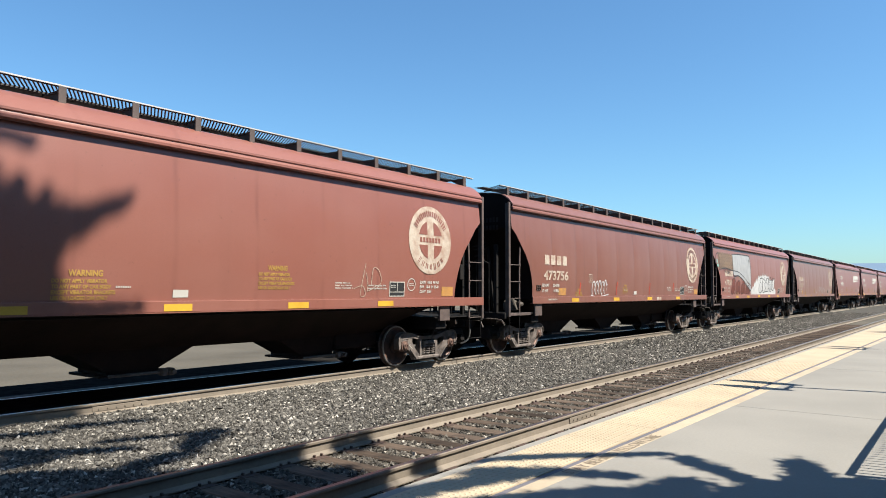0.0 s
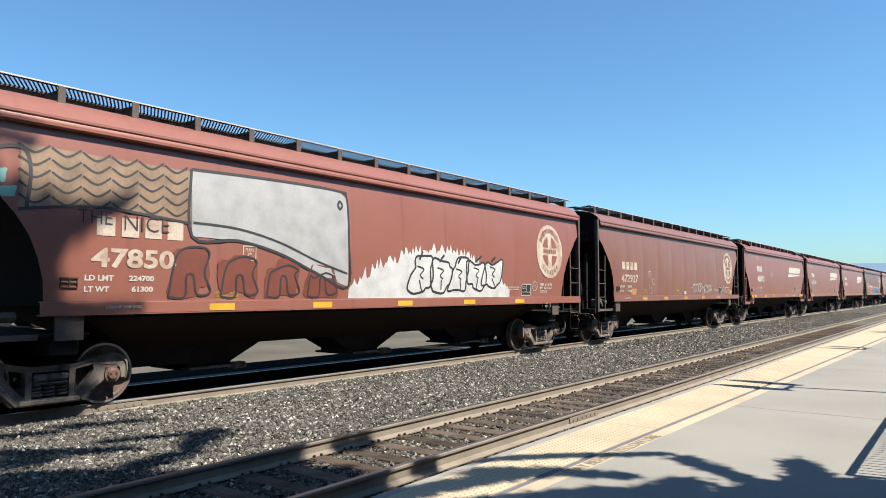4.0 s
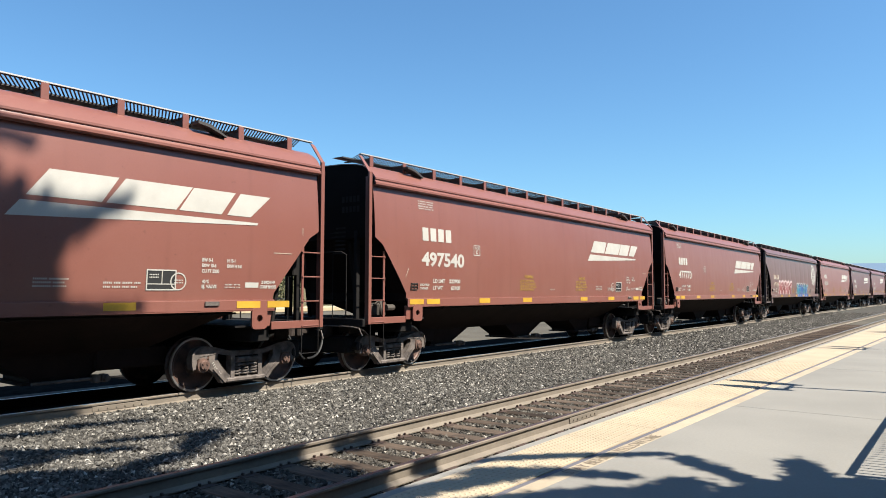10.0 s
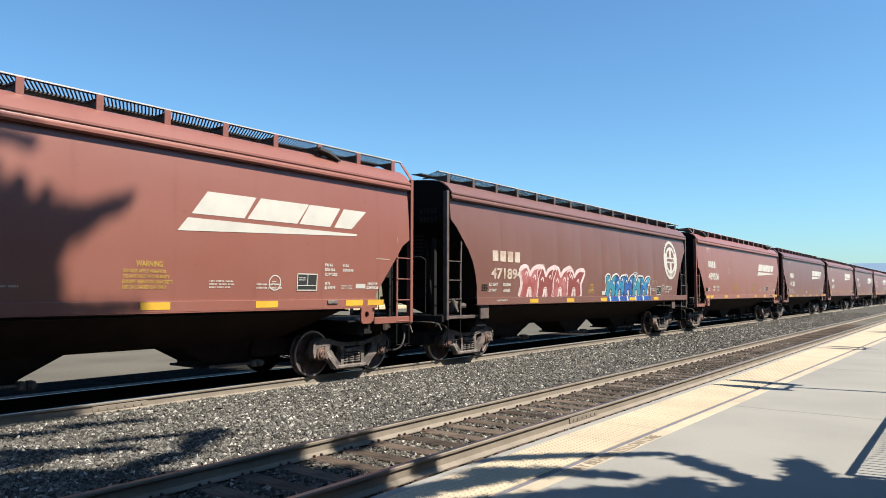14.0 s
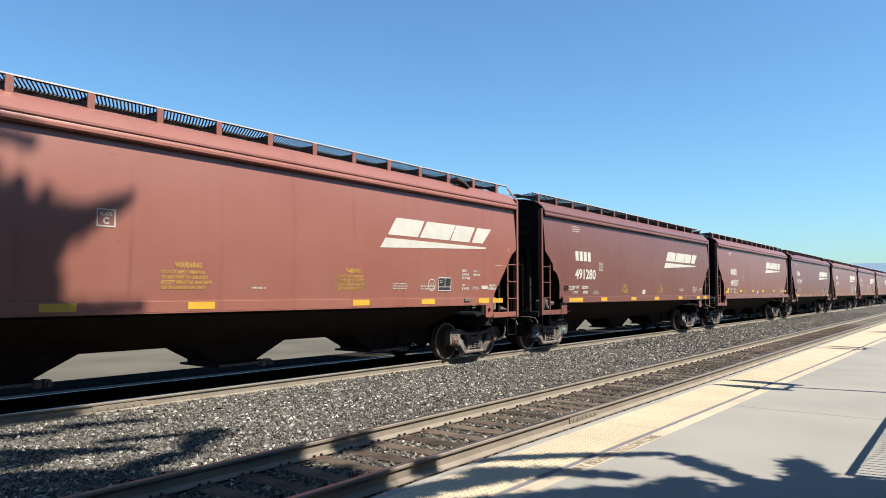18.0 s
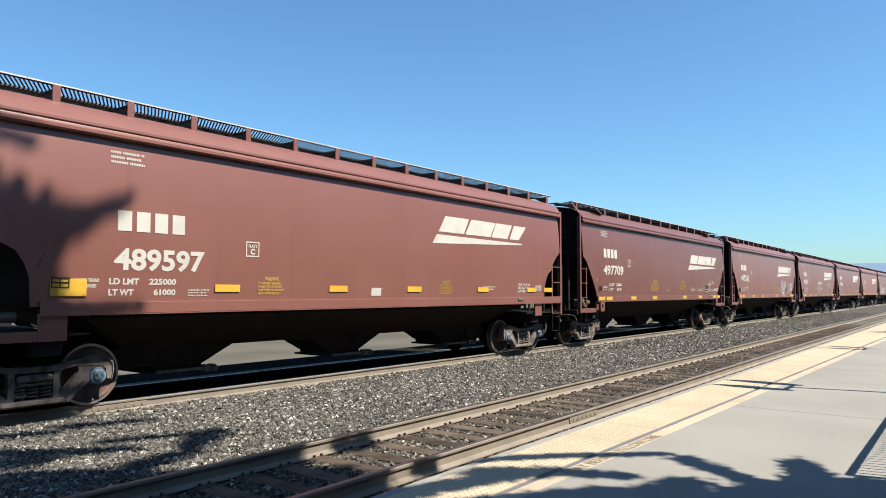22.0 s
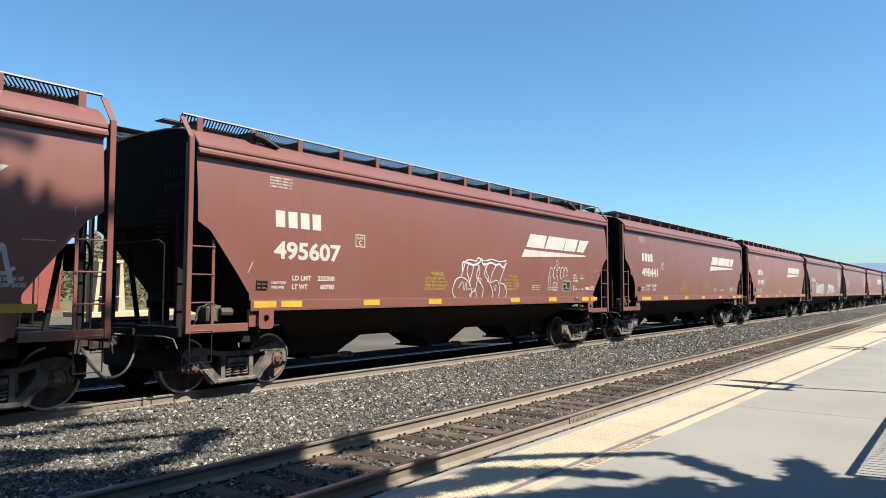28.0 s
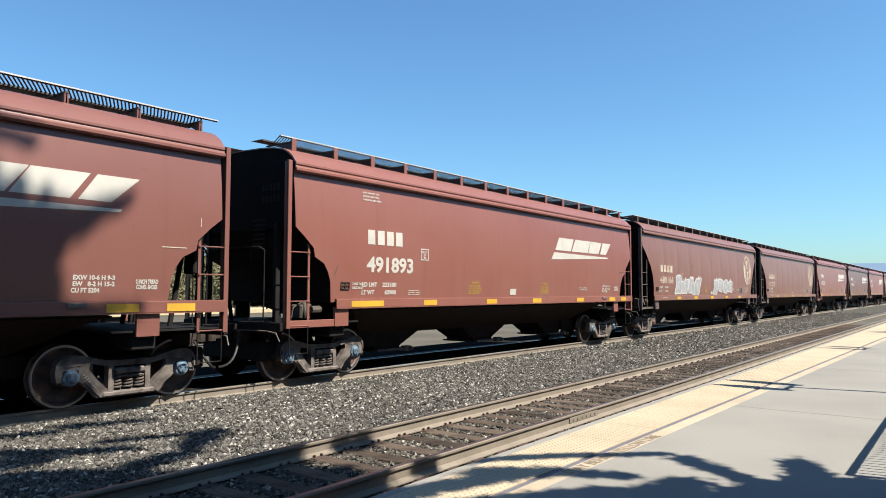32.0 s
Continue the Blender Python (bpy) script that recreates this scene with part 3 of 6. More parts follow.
    s.pipe([(0.3, -1.3, 1.15), (0.35, -1.3, 1.4), (0.55, -1.3, 1.5), (0.8, -1.3, 1.45)], 0.015)
    part("brake_valve", s, M_VALVE, car, "dark dusty cast brake valve")
    s = Shape()
    s.ring((L - 0.1, -0.95, 2.2), (1, 0, 0), 0.27, 0.018, 20, 6)
    for i in range(4):
        t = i * math.pi / 2 + 0.4
        s.tube((L - 0.14, -0.95, 2.2), (L - 0.1, -0.95 + 0.27 * math.cos(t), 2.2 + 0.27 * math.sin(t)), 0.012, 5)
    s.cbox(L - 0.3, L - 0.14, -1.1, -0.8, 2.0, 2.4, 0.02)
    part("brake_wheel", s, M_GRIME_SHADE, car, "dark spoked hand brake wheel on its gear box")
    s = Shape()
    s.pipe([(1.9, -1.5, 1.33), (L * 0.3, -1.5, 1.335), (L * 0.6, -1.5, 1.33), (L - 1.9, -1.5, 1.335)], 0.018)
    for i in range(5):
        x = 2.6 + (L - 5.2) * i / 4
        s.tube((x - 0.03, -1.5, 1.33), (x + 0.03, -1.5, 1.33), 0.03, 8)
    part("train_pipe", s, M_GRIME_SHADE, car)
    for X, d in ((0.0, 1), (L, -1)):
        s = Shape()
        s.pipe([(X - d * 0.13, -1.5, 0.8), (X - d * 0.15, -1.42, 0.95), (X - d * 0.17, -1.2, 0.98), (X - d * 0.17, -0.3, 0.98), (X - d * 0.4, -0.1, 1.0)], 0.013)
        part("uncoupling_lever", s, M_CAST, car)
        s = Shape()
        s.cbox(min(X - d * 0.2, X + d * 0.1), max(X - d * 0.2, X + d * 0.1), -0.42, -0.28, 0.72, 0.98, 0.02)
        s.cbox(min(X + d * 0.15, X + d * 0.5), max(X + d * 0.15, X + d * 0.5), -0.85, -0.5, 0.78, 1.0, 0.03)
        part("draft_casting", s, M_COUPLER, car)
        s = Shape()
        s.cbox(min(X - d * 0.05, X + d * 0.5), max(X - d * 0.05, X + d * 0.5), -0.95, 0.95, 0.4, 0.76, 0.04)
        s.tube((X + d * 0.2, -0.9, 0.55), (X + d * 0.2, -1.1, 0.55), 0.09, 10)
        part("brake_beam", s, M_GRIME_SHADE, car)
    s = Shape()
    s.tube((L - 1.0, 0.4, 1.45), (L - 1.9, 0.4, 1.45), 0.17, 14)
    part("air_reservoir", s, M_GRIME_SHADE, car)
    # bays
    mid = L / 2
    for i in (-1, 0, 1):
        x = mid + i * 4.05
        b_ = part("hopper_bay", make_hopper_bay(), M_UNDER_SHADE, car)
        b_.matrix_basis = Matrix.Translation((x, 0, 0))
        part("gate_gear", make_gate_gear(), M_CAST, b_)
    off = {"old": 1.58, "mid": 1.36, "new": 1.33}[k]
    for a, b_ in ((off + 1.25, mid - 4.5), (mid + 4.5, L - off - 1.25)):
        s = Shape()
        s.cbox(a, b_, -0.55, 0.55, 0.46, 0.8, 0.03)
        part("brake_rigging", s, M_UNDER_SHADE, car)
    # trucks
    wheel = make_wheelset().mesh("wheelset", M_WHEEL, 30)
    tread = []
    for side in (-1, 1):
        tread_band = Shape()
        band = [(0.4585, side * 0.73), (0.4585, side * 0.814), (0.4565, side * 0.8225), (0.425, side * 0.8225)]
        tread_band.lathe_y(band if side > 0 else band[::-1], 32)
        tread.append(tread_band.mesh("tread", M_TREAD, 30))
    fr = make_side_frame().mesh("side_frame", M_CAST)
    be = make_bearing().mesh("bearing", M_BLUECAP if k == "mid" else M_BEAR, 35)
    cm = make_cast_marks().mesh("foundry_mark", M_WHITE)
    sp = make_spring().mesh("spring", M_CAST, 60)
    off = {"old": 1.58, "mid": 1.36, "new": 1.33}[k]
    for xc in (off, L - off):
        s = Shape()
        s.cbox(xc - 0.17, xc + 0.17, -1.05, 1.05, 0.44, 0.7, 0.03)
        s.cbox(xc - 0.24, xc + 0.24, -0.25, 0.25, 0.68, 0.82, 0.03)
        tr = part("truck_bolster", s, M_GRIME_SHADE, car)
        for side in (-1, 1):
            for nm, me, dx in (("side_frame", fr, 0.0), ("spring", sp, -0.18), ("spring", sp, 0.0), ("spring", sp, 0.18), ("bearing", be, -0.889), ("bearing", be, 0.889), ("foundry_mark", cm, 0.0)):
                o = new(nm, me)
                o.parent = tr
                if nm == "foundry_mark":
                    tagged(o, kind="stuff")
                o.matrix_basis = Matrix.Translation((xc + dx, 0, WHEEL_R if nm == "bearing" else 0)) @ Matrix.Diagonal((1, -side, 1, 1))
        for dx in (-0.889, 0.889):
            w = new("wheelset", wheel)
            w.parent = car
            w.location = (xc + dx, 0, WHEEL_R)
            for me in tread:
                tb = new("tread", me)
                tb.parent = w
                tagged(tb, "bright polished rolling surface")
    # yellow reflectors on the sill, camera side
    for u in REFLECTORS[k]:
        w = 0.49
        s = Shape()
        zz = {"new": (1.425, 1.54), "old": (1.40, 1.51), "mid": (1.40, 1.52)}[k]
        s.box(u, u + w, -1.634, -1.629, *zz)
        part("reflector", s, M_YELL, car, "yellow reflective sheet")
    if k == "old":
        s = Shape()
        decal(s, [(2.77, 1.6), (3.25, 1.6), (3.25, 1.82), (2.77, 1.82)])
        part("yellow_panel", s, M_OCHRE, car, "square ochre reflective panel")
        s = Shape()
        decal(s, [(L - 1.75, 1.6), (L - 1.3, 1.6), (L - 1.3, 1.82), (L - 1.75, 1.82)])
        part("yellow_panel", s, M_OCHRE, car, "square ochre reflective panel")
    return car


def cut(poly, h, way):
    """The part of a flat shape above (way 1) or below (way -1) a height."""
    out = []
    for (xa, za), (xb, zb) in zip(poly, poly[1:] + poly[:1]):
        ina, inb = (za - h) * way >= 0, (zb - h) * way >= 0
        if ina:
            out.append((xa, za))
        if ina != inb:
            k = (h - za) / (zb - za)
            out.append((xa + (xb - xa) * k, h))
    return out


def decal(s, poly, lift=0.006):
    """A flat painted shape on the camera side of a wagon; poly in (along, height)."""
    z0, z1 = min(z for _, z in poly), max(z for _, z in poly)
    n = max(1, int((z1 - z0) / 0.22 + 0.5))
    idx, vs, fs = {}, [], []
    for i in range(n):
        q = poly
        if n > 1:
            q = cut(q, z0 + (z1 - z0) * i / n, 1) if i else q
            q = cut(q, z0 + (z1 - z0) * (i + 1) / n, -1) if i < n - 1 else q
        f = []
        for u, z in q:
            key = (round(u, 4), round(z, 4))
            if key not in idx:
                idx[key] = len(vs)
                vs.append((u, -half_width(z) - lift, z))
            if not f or f[-1] != idx[key]:
                f.append(idx[key])
        if len(set(f)) > 2:
            fs.append(tuple(dict.fromkeys(f)))
    s.add(vs, fs)


def decal_text(s, body, u, z, h, bold=0.012, width=None, lift=0.006):
    vs, fs, w = text_mesh(body, h, bold)
    k = (width / w) if width else 1.0
    s.add([(u + x * k, -half_width(z + y) - lift, z + y) for x, y in vs], fs)


def bars(s, u0, u1, z0, z1, n, seed=0, lift=0.006):
    """Lines of small writing as plain bars."""
    r = random.Random(seed)
    h = (z1 - z0) / n
    for i in range(n):
        z = z1 - h * (i + 0.5)
        x = u0
        end = u1 - r.uniform(0, 0.12) * (u1 - u0)
        while x < end - 0.02:
            w = min(r.uniform(0.08, 0.26), end - x)
            g = 0.017
            while w > 0.0:
                decal(s, [(x, z - h * 0.24), (x + g, z - h * 0.24), (x + g, z + h * 0.24), (x, z + h * 0.24)], lift)
                x += g * 1.55
                w -= g * 1.55
            x += 0.024


def blocks(car, material, label, u0, u1, z0, z1, n=4, slant=0.0):
    """A word mark as plain blocks, one part each."""
    w = (u1 - u0) / n
    for i in range(n):
        s = Shape()
        a, b_ = u0 + w * i + w * 0.06, u0 + w * (i + 1) - w * 0.2
        k = slant * (z1 - z0)
        decal(s, [(a, z0), (b_, z0), (b_ + k, z1), (a + k, z1)])
        part("mark_block", s, material, car, label)


def disc_mark(car, u, z, r, material, dark):
    """The round herald: pale disc, dark quadrants round a cross, a ring of dark marks."""
    s = Shape()
    n, k = 48, 5
    vs = [(u, -half_width(z) - 0.008, z)]
    for j in range(1, k + 1):
        for i in range(n):
            t = 2 * math.pi * i / n
            x, y = u + r * j / k * math.cos(t), z + r * j / k * math.sin(t)
            vs.append((x, -half_width(y) - 0.008, y))
    F = [(0, 1 + i, 1 + (i + 1) % n) for i in range(n)]
    for j in range(k - 1):
        for i in range(n):
            a, b_ = 1 + j * n + i, 1 + j * n + (i + 1) % n
            F.append((a, a + n, b_ + n, b_))
    s.add(vs, F)
    part("herald", s, material, car, "round pale herald with a cross")
    s = Shape()
    rq, c = r * 0.56, r * 0.15
    for sx in (-1, 1):
        for sz in (-1, 1):
            arc = []
            t0 = math.asin(c / rq)
            for i in range(9):
                t = t0 + (math.pi / 2 - 2 * t0) * i / 8
                arc.append((u + sx * rq * math.cos(t), z + sz * rq * math.sin(t)))
            poly = [(u + sx * c, z + sz * c)] + arc
            if sx * sz < 0:
                poly.reverse()
            q = Shape()
            decal(q, poly, 0.014)
            part("herald_quadrant", q, dark, car)
    for a0, a1, m in ((150, 30, 19), (-132, -48, 7)):
        for i in range(m):
            t = radians(a0 + (a1 - a0) * i / (m - 1))
            ww = 0.030 * r / 0.8 * (1.25 if i % 3 else 0.9)
            hh = 0.062 * r / 0.8 * (1.0 if i % 4 else 1.25)
            rc = r * 0.78
            ca, sa = math.cos(t), math.sin(t)
            for off in (-1, 1):
                poly = []
                for dx, dy in ((-0.35, -1), (0.35, -1), (0.35, 1), (-0.35, 1)):
                    e, g = (off * ww * 0.75 + dx * ww), dy * hh
                    poly.append((u + (rc + g) * ca + e * sa, z + (rc + g) * sa - e * ca))
                decal(s, poly, 0.014)
    for i in range(7):
        x = u - r * 0.5 + r * i / 7
        decal(s, [(x, z - 0.055), (x + r * 0.1, z - 0.055), (x + r * 0.1, z + 0.055), (x, z + 0.055)], 0.014)
    tagged(part("herald_ring", s, dark, car), kind="stuff")


def stroke(s, pts, w, lift=0.010, closed=False):
    """A sprayed line through points (along, height)."""
    q = list(pts) + ([pts[0]] if closed else [])
    fine = []
    for i in range(len(q) - 1):
        p0, p1, p2, p3 = q[max(i - 1, 0)], q[i], q[i + 1], q[min(i + 2, len(q) - 1)]
        for j in range(5):
            t = j / 5
            fine.append(tuple(0.5 * (2 * b_ + (c - a) * t + (2 * a - 5 * b_ + 4 * c - d) * t * t + (3 * b_ - a - 3 * c + d) * t ** 3) for a, b_, c, d in zip(p0, p1, p2, p3)))
    fine.append(q[-1])
    L_, R_ = [], []
    for i, (x, y) in enumerate(fine):
        a, b_ = fine[max(i - 1, 0)], fine[min(i + 1, len(fine) - 1)]
        dx, dy = b_[0] - a[0], b_[1] - a[1]
        l = math.hypot(dx, dy) or 1
        L_.append((x - dy / l * w / 2, y + dx / l * w / 2))
        R_.append((x + dy / l * w / 2, y - dx / l * w / 2))
    vs = [(u, -half_width(z) - lift, z) for u, z in L_ + R_]
    n = len(L_)
    s.add(vs, [(i, i + 1, n + i + 1, n + i) for i in range(n - 1)])


def blob(s, cx, cz, rx, rz, seed, lift=0.008, lean=0.0, rough=0.16, n=22):
    """A filled wobbly shape."""
    r = random.Random(seed)
    ph = [r.uniform(0, 6.28) for _ in range(4)]
    pts = []
    for i in range(n):
        t = 2 * math.pi * i / n
        k = 1 + rough * (math.sin(2 * t + ph[0]) + 0.7 * math.sin(3 * t + ph[1]) + 0.5 * math.sin(5 * t + ph[2]))
        ct, st = math.cos(t), math.sin(t)
        x = rx * k * math.copysign(abs(ct) ** 0.55, ct)
        y = rz * k * math.copysign(abs(st) ** 0.55, st)
        pts.append((cx + x + lean * y, cz + y))
    c = (cx, -half_width(cz) - lift, cz)
    vs = [c] + [(x, -half_width(y) - lift, y) for x, y in pts]
    s.add(vs, [(0, 1 + i, 1 + (i + 1) % n) for i in range(n)])
    return pts


def graffiti(car, u0, u1, z0, z1, fill, line, seed, letters=5, wide=0.06, label="spray-painted bubble shapes"):
    """Bubble shapes with outlines, no readable words."""
    r = random.Random(seed)
    w = (u1 - u0) / letters
    for i in range(letters):
        a, b_ = Shape(), Shape()
        cx = u0 + w * (i + 0.5)
        cz = (z0 + z1) / 2 + r.uniform(-0.06, 0.06) * (z1 - z0)
        hz = (z1 - z0) / 2 * r.uniform(0.75, 1.0)
        pts = blob(a, cx, cz, w * 0.52, hz * 0.88, seed * 31 + i, 0.007 + 0.001 * (i % 2), r.uniform(0.0, 0.35), 0.17)
        stroke(b_, pts, wide, 0.011, True)
        k = r.choice((-1, 1))
        stroke(b_, [(cx - k * w * 0.2, cz + hz * 0.45), (cx + k * w * 0.12, cz + hz * 0.3), (cx - k * w * 0.05, cz), (cx + k * w * 0.1, cz - hz * 0.2)], wide * 0.7, 0.011)
        stroke(b_, [(cx + w * r.uniform(-0.2, 0.2), cz - hz * 0.85), (cx + w * r.uniform(-0.1, 0.1), cz - hz * 0.25)], wide * 0.7, 0.012)
        stroke(b_, [(cx - w * 0.1, cz + hz * 0.8), (cx + w * r.uniform(0.05, 0.3), cz + hz * r.uniform(1.05, 1.25))], wide * 1.2, 0.012)
        if fill:
            part("graffiti_fill", a, fill, car, label)
        part("graffiti_outline", b_, line, car, label)


def tag_scribble(car, u0, u1, z0, z1, line, seed, w=0.022):
    """A quick looping sprayed tag."""
    r = random.Random(seed)
    s = Shape()
    x = u0
    while x < u1:
        n = r.randint(4, 6)
        pts = [(x + r.uniform(0, 0.25) * (i + 1) * 0.6, r.uniform(z0, z1)) for i in range(n)]
        stroke(s, pts, w)
        x += r.uniform(0.18, 0.34)
    part("graffiti_tag", s, line, car, "thin sprayed tag lines")


def mural(car, u0, u1, z0, z1, fills, line, seed, n, label, wide):
    """Large angular overlapping blocks with an outer and an inner outline; no readable words."""
    r = random.Random(seed)
    w, h = (u1 - u0) / n, z1 - z0
    for i in range(n):
        x = u0 + w * i
        k = r.uniform(-0.06, 0.1) * h
        lean = r.uniform(0.05, 0.3) * w
        q = [(x - 0.08 * w, z0 + k), (x + 0.3 * w, z0 - 0.02 * h), (x + 0.4 * w, z0 + 0.3 * h), (x + 0.58 * w, z0 + 0.3 * h), (x + 0.66 * w, z0 - 0.02 * h), (x + 1.02 * w, z0 + abs(k)),
             (x + 0.98 * w, z0 + 0.5 * h), (x + w + lean, z1 + k), (x + 0.55 * w + lean, z1 - 0.05 * h), (x + 0.5 * w, z0 + 0.72 * h), (x + 0.3 * w, z1 + k * 0.5), (x - 0.05 * w, z1 - 0.1 * h), (x + 0.05 * w, z0 + 0.45 * h)]
        lift = 0.0075 + 0.0012 * (i % 2)
        out = Shape()
        stroke(out, q, wide * 2.0, 0.0065, True)
        part("graffiti_glow", out, line, car, label)
        f = Shape()
        for a, b_, c, d in ((0, 1, 2, 12), (12, 2, 9, 11), (11, 9, 10, 10), (2, 3, 9, 9), (3, 6, 8, 9), (3, 4, 5, 6), (6, 7, 8, 8)):
            poly = [q[a], q[b_], q[c]] + ([q[d]] if d != c else [])
            decal(f, poly, lift + 0.004)
        part("graffiti_fill", f, fills[i % len(fills)], car, label)
        edge = Shape()
        stroke(edge, q, 0.028, 0.0150, True)
        part("graffiti_edge", edge, SPRAYK if len(fills) > 2 else line, car)
        for m in range(2):
            s = Shape()
            px_, pz = x + (0.2 + 0.5 * m) * w, z0 + r.uniform(0.55, 0.8) * h
            stroke(s, [(px_, pz), (px_ + 0.1 * w, pz + 0.1 * h), (px_ + 0.16 * w, pz - 0.06 * h)], 0.04, 0.0165)
            part("graffiti_shine", s, line, car)


def thick_tag(car, u0, u1, z0, z1, seed):
    """Broad sprayed zigzag shapes with soft round ends."""
    r = random.Random(seed)
    h = z1 - z0
    n = max(2, int((u1 - u0) / 0.34))
    for i in range(n):
        s = Shape()
        x, w = u0 + (u1 - u0) * i / n, (u1 - u0) / n
        k = r.choice((0, 1, 2))
        if k == 0:
            pts = [(x, z0), (x + w * 0.2, z0 + h * 0.5), (x + w * 0.5, z1), (x + w * 0.7, z0 + h * 0.55), (x + w * 0.95, z0)]
        elif k == 1:
            pts = [(x, z0), (x + w * 0.1, z1), (x + w * 0.75, z1 - h * 0.1), (x + w * 0.8, z0 + h * 0.5), (x + w * 0.15, z0 + h * 0.42)]
        else:
            pts = [(x + w * 0.85, z1), (x + w * 0.2, z1 - h * 0.1), (x + w * 0.15, z0 + h * 0.55), (x + w * 0.8, z0 + h * 0.45), (x + w * 0.85, z0 + h * 0.1), (x, z0)]
        stroke(s, pts, 0.065, 0.010 + 0.001 * (i % 2))
        stroke(s, [(x + w * 0.1, z0 + h * r.uniform(0.1, 0.5)), (x + w * 0.6, z0 + h * r.uniform(-0.1, 0.3)), (x + w * 1.1, z0 + h * r.uniform(0.3, 0.9))], 0.05, 0.0125)
        for p in (pts[0], pts[-1]):
            blob(s, p[0], p[1], 0.042, 0.042, seed + i, 0.0135, 0.0, 0.05, 10)
        part("graffiti_tag", s, SPRAYW, car, "broad white sprayed strokes")


def loop_tag(car, u0, u1, z0, z1, seed, w_=0.026):
    """A row of thin sprayed loops with drips and a ring above."""
    r = random.Random(seed)
    s = Shape()
    n = 5
    for i in range(n):
        x, w = u0 + (u1 - u0) * i / n, (u1 - u0) / n
        cx, cz = x + w * 0.5, (z0 + z1) / 2
        ring = [(cx + w * 0.45 * math.cos(t * 0.7), cz + (z1 - z0) * 0.45 * math.sin(t * 0.7 + 0.3) * r.uniform(0.8, 1.1)) for t in range(8 if i % 2 else 7)]
        stroke(s, ring, w_)
        stroke(s, [(cx + w * 0.35, cz - 0.1), (cx + w * 0.75, cz + 0.12 * (-1) ** i)], 0.022, 0.011)
        if seed == 22 and i in (0, 1, 2):
            stroke(s, [(cx - 0.05, z0 + 0.05), (cx - 0.055, z0 - r.uniform(0.08, 0.4))], 0.012, 0.011)
    if seed == 22:
        stroke(s, [(u0 + 0.48 + 0.07 * math.cos(t * 0.785), z1 + 0.1 + 0.075 * math.sin(t * 0.785)) for t in range(8)], 0.02, 0.011, True)
    if seed == 22:
        stroke(s, [(u0 - 0.08, z0 - 0.35), (u0 - 0.04, z0 + 0.1), (u0 + 0.05, z0 + 0.22)], 0.02, 0.011)
    part("graffiti_tag", s, SPRAYW, car, "thin white sprayed loops with drips")


SILVER = mat("silver_spray", (0.27, 0.27, 0.27), 0.5, 0.1, 0.25, 3, 30)
PINK = mat("maroon_spray", (0.18, 0.042, 0.036), 0.6, 0, 0.3, 3, 30, tint=(0.252, 0.096, 0.096))
SPRAYP = mat("pinkish_white_spray", (0.45, 0.348, 0.336), 0.6, 0, 0.3, 3, 30)
BLUE = mat("blue_spray", (0.012, 0.054, 0.198), 0.5, 0, 0.5, 3, 20, tint=(0.03, 0.21, 0.27))
BRICK = mat("brown_spray", (0.168, 0.108, 0.066), 0.6, 0, 0.5, 3, 20)
SPRAYW = mat("white_spray", (0.38, 0.38, 0.375), 0.6, 0, 0.3, 3, 30)
SPRAYK = mat("black_spray", (0.018, 0.018, 0.021), 0.6, 0, 0.3, 3, 30)
TEAL = mat("teal_spray", (0.02, 0.16, 0.19), 0.5, 0, 0.4, 3, 20, tint=(0.04, 0.1, 0.2))
BLUE2 = mat("deep_blue_spray", (0.012, 0.04, 0.16), 0.5, 0, 0.3, 3, 20, tint=(0.02, 0.08, 0.26))
PINK2 = mat("dull_red_spray", (0.15, 0.035, 0.03), 0.6, 0, 0.3, 3, 30)
RUSTRUN = mat("smeared_red_spray", (0.3, 0.045, 0.025), 0.6, 0, 0.4, 6, 30)
RUSTSP = mat("red_spray", (0.12, 0.03, 0.018), 0.6, 0, 0.3, 3, 30)
MINT = mat("mint_spray", (0.15, 0.33, 0.3), 0.6, 0, 0.3, 3, 30)


def warning(s, u, z, w):
    """The stencilled vibrator warning, heading and four lines."""
    h = 0.085 if w > 0.7 else 0.062
    decal_text(s, "WARNING", u + w * 0.24, z, h, 0.004, w * 0.54)
    for i, (line, f) in enumerate((("DO NOT APPLY VIBRATOR", 0.86), ("TO ANY PART OF CAR BODY", 0.93), ("EXCEPT VIBRATOR BRACKETS", 1.0), ("USE ON LOADED CAR ONLY", 0.88))):
        decal_text(s, line, u, z - (1.12 + 0.94 * i) * h, h * 0.61, 0.003, w * f)


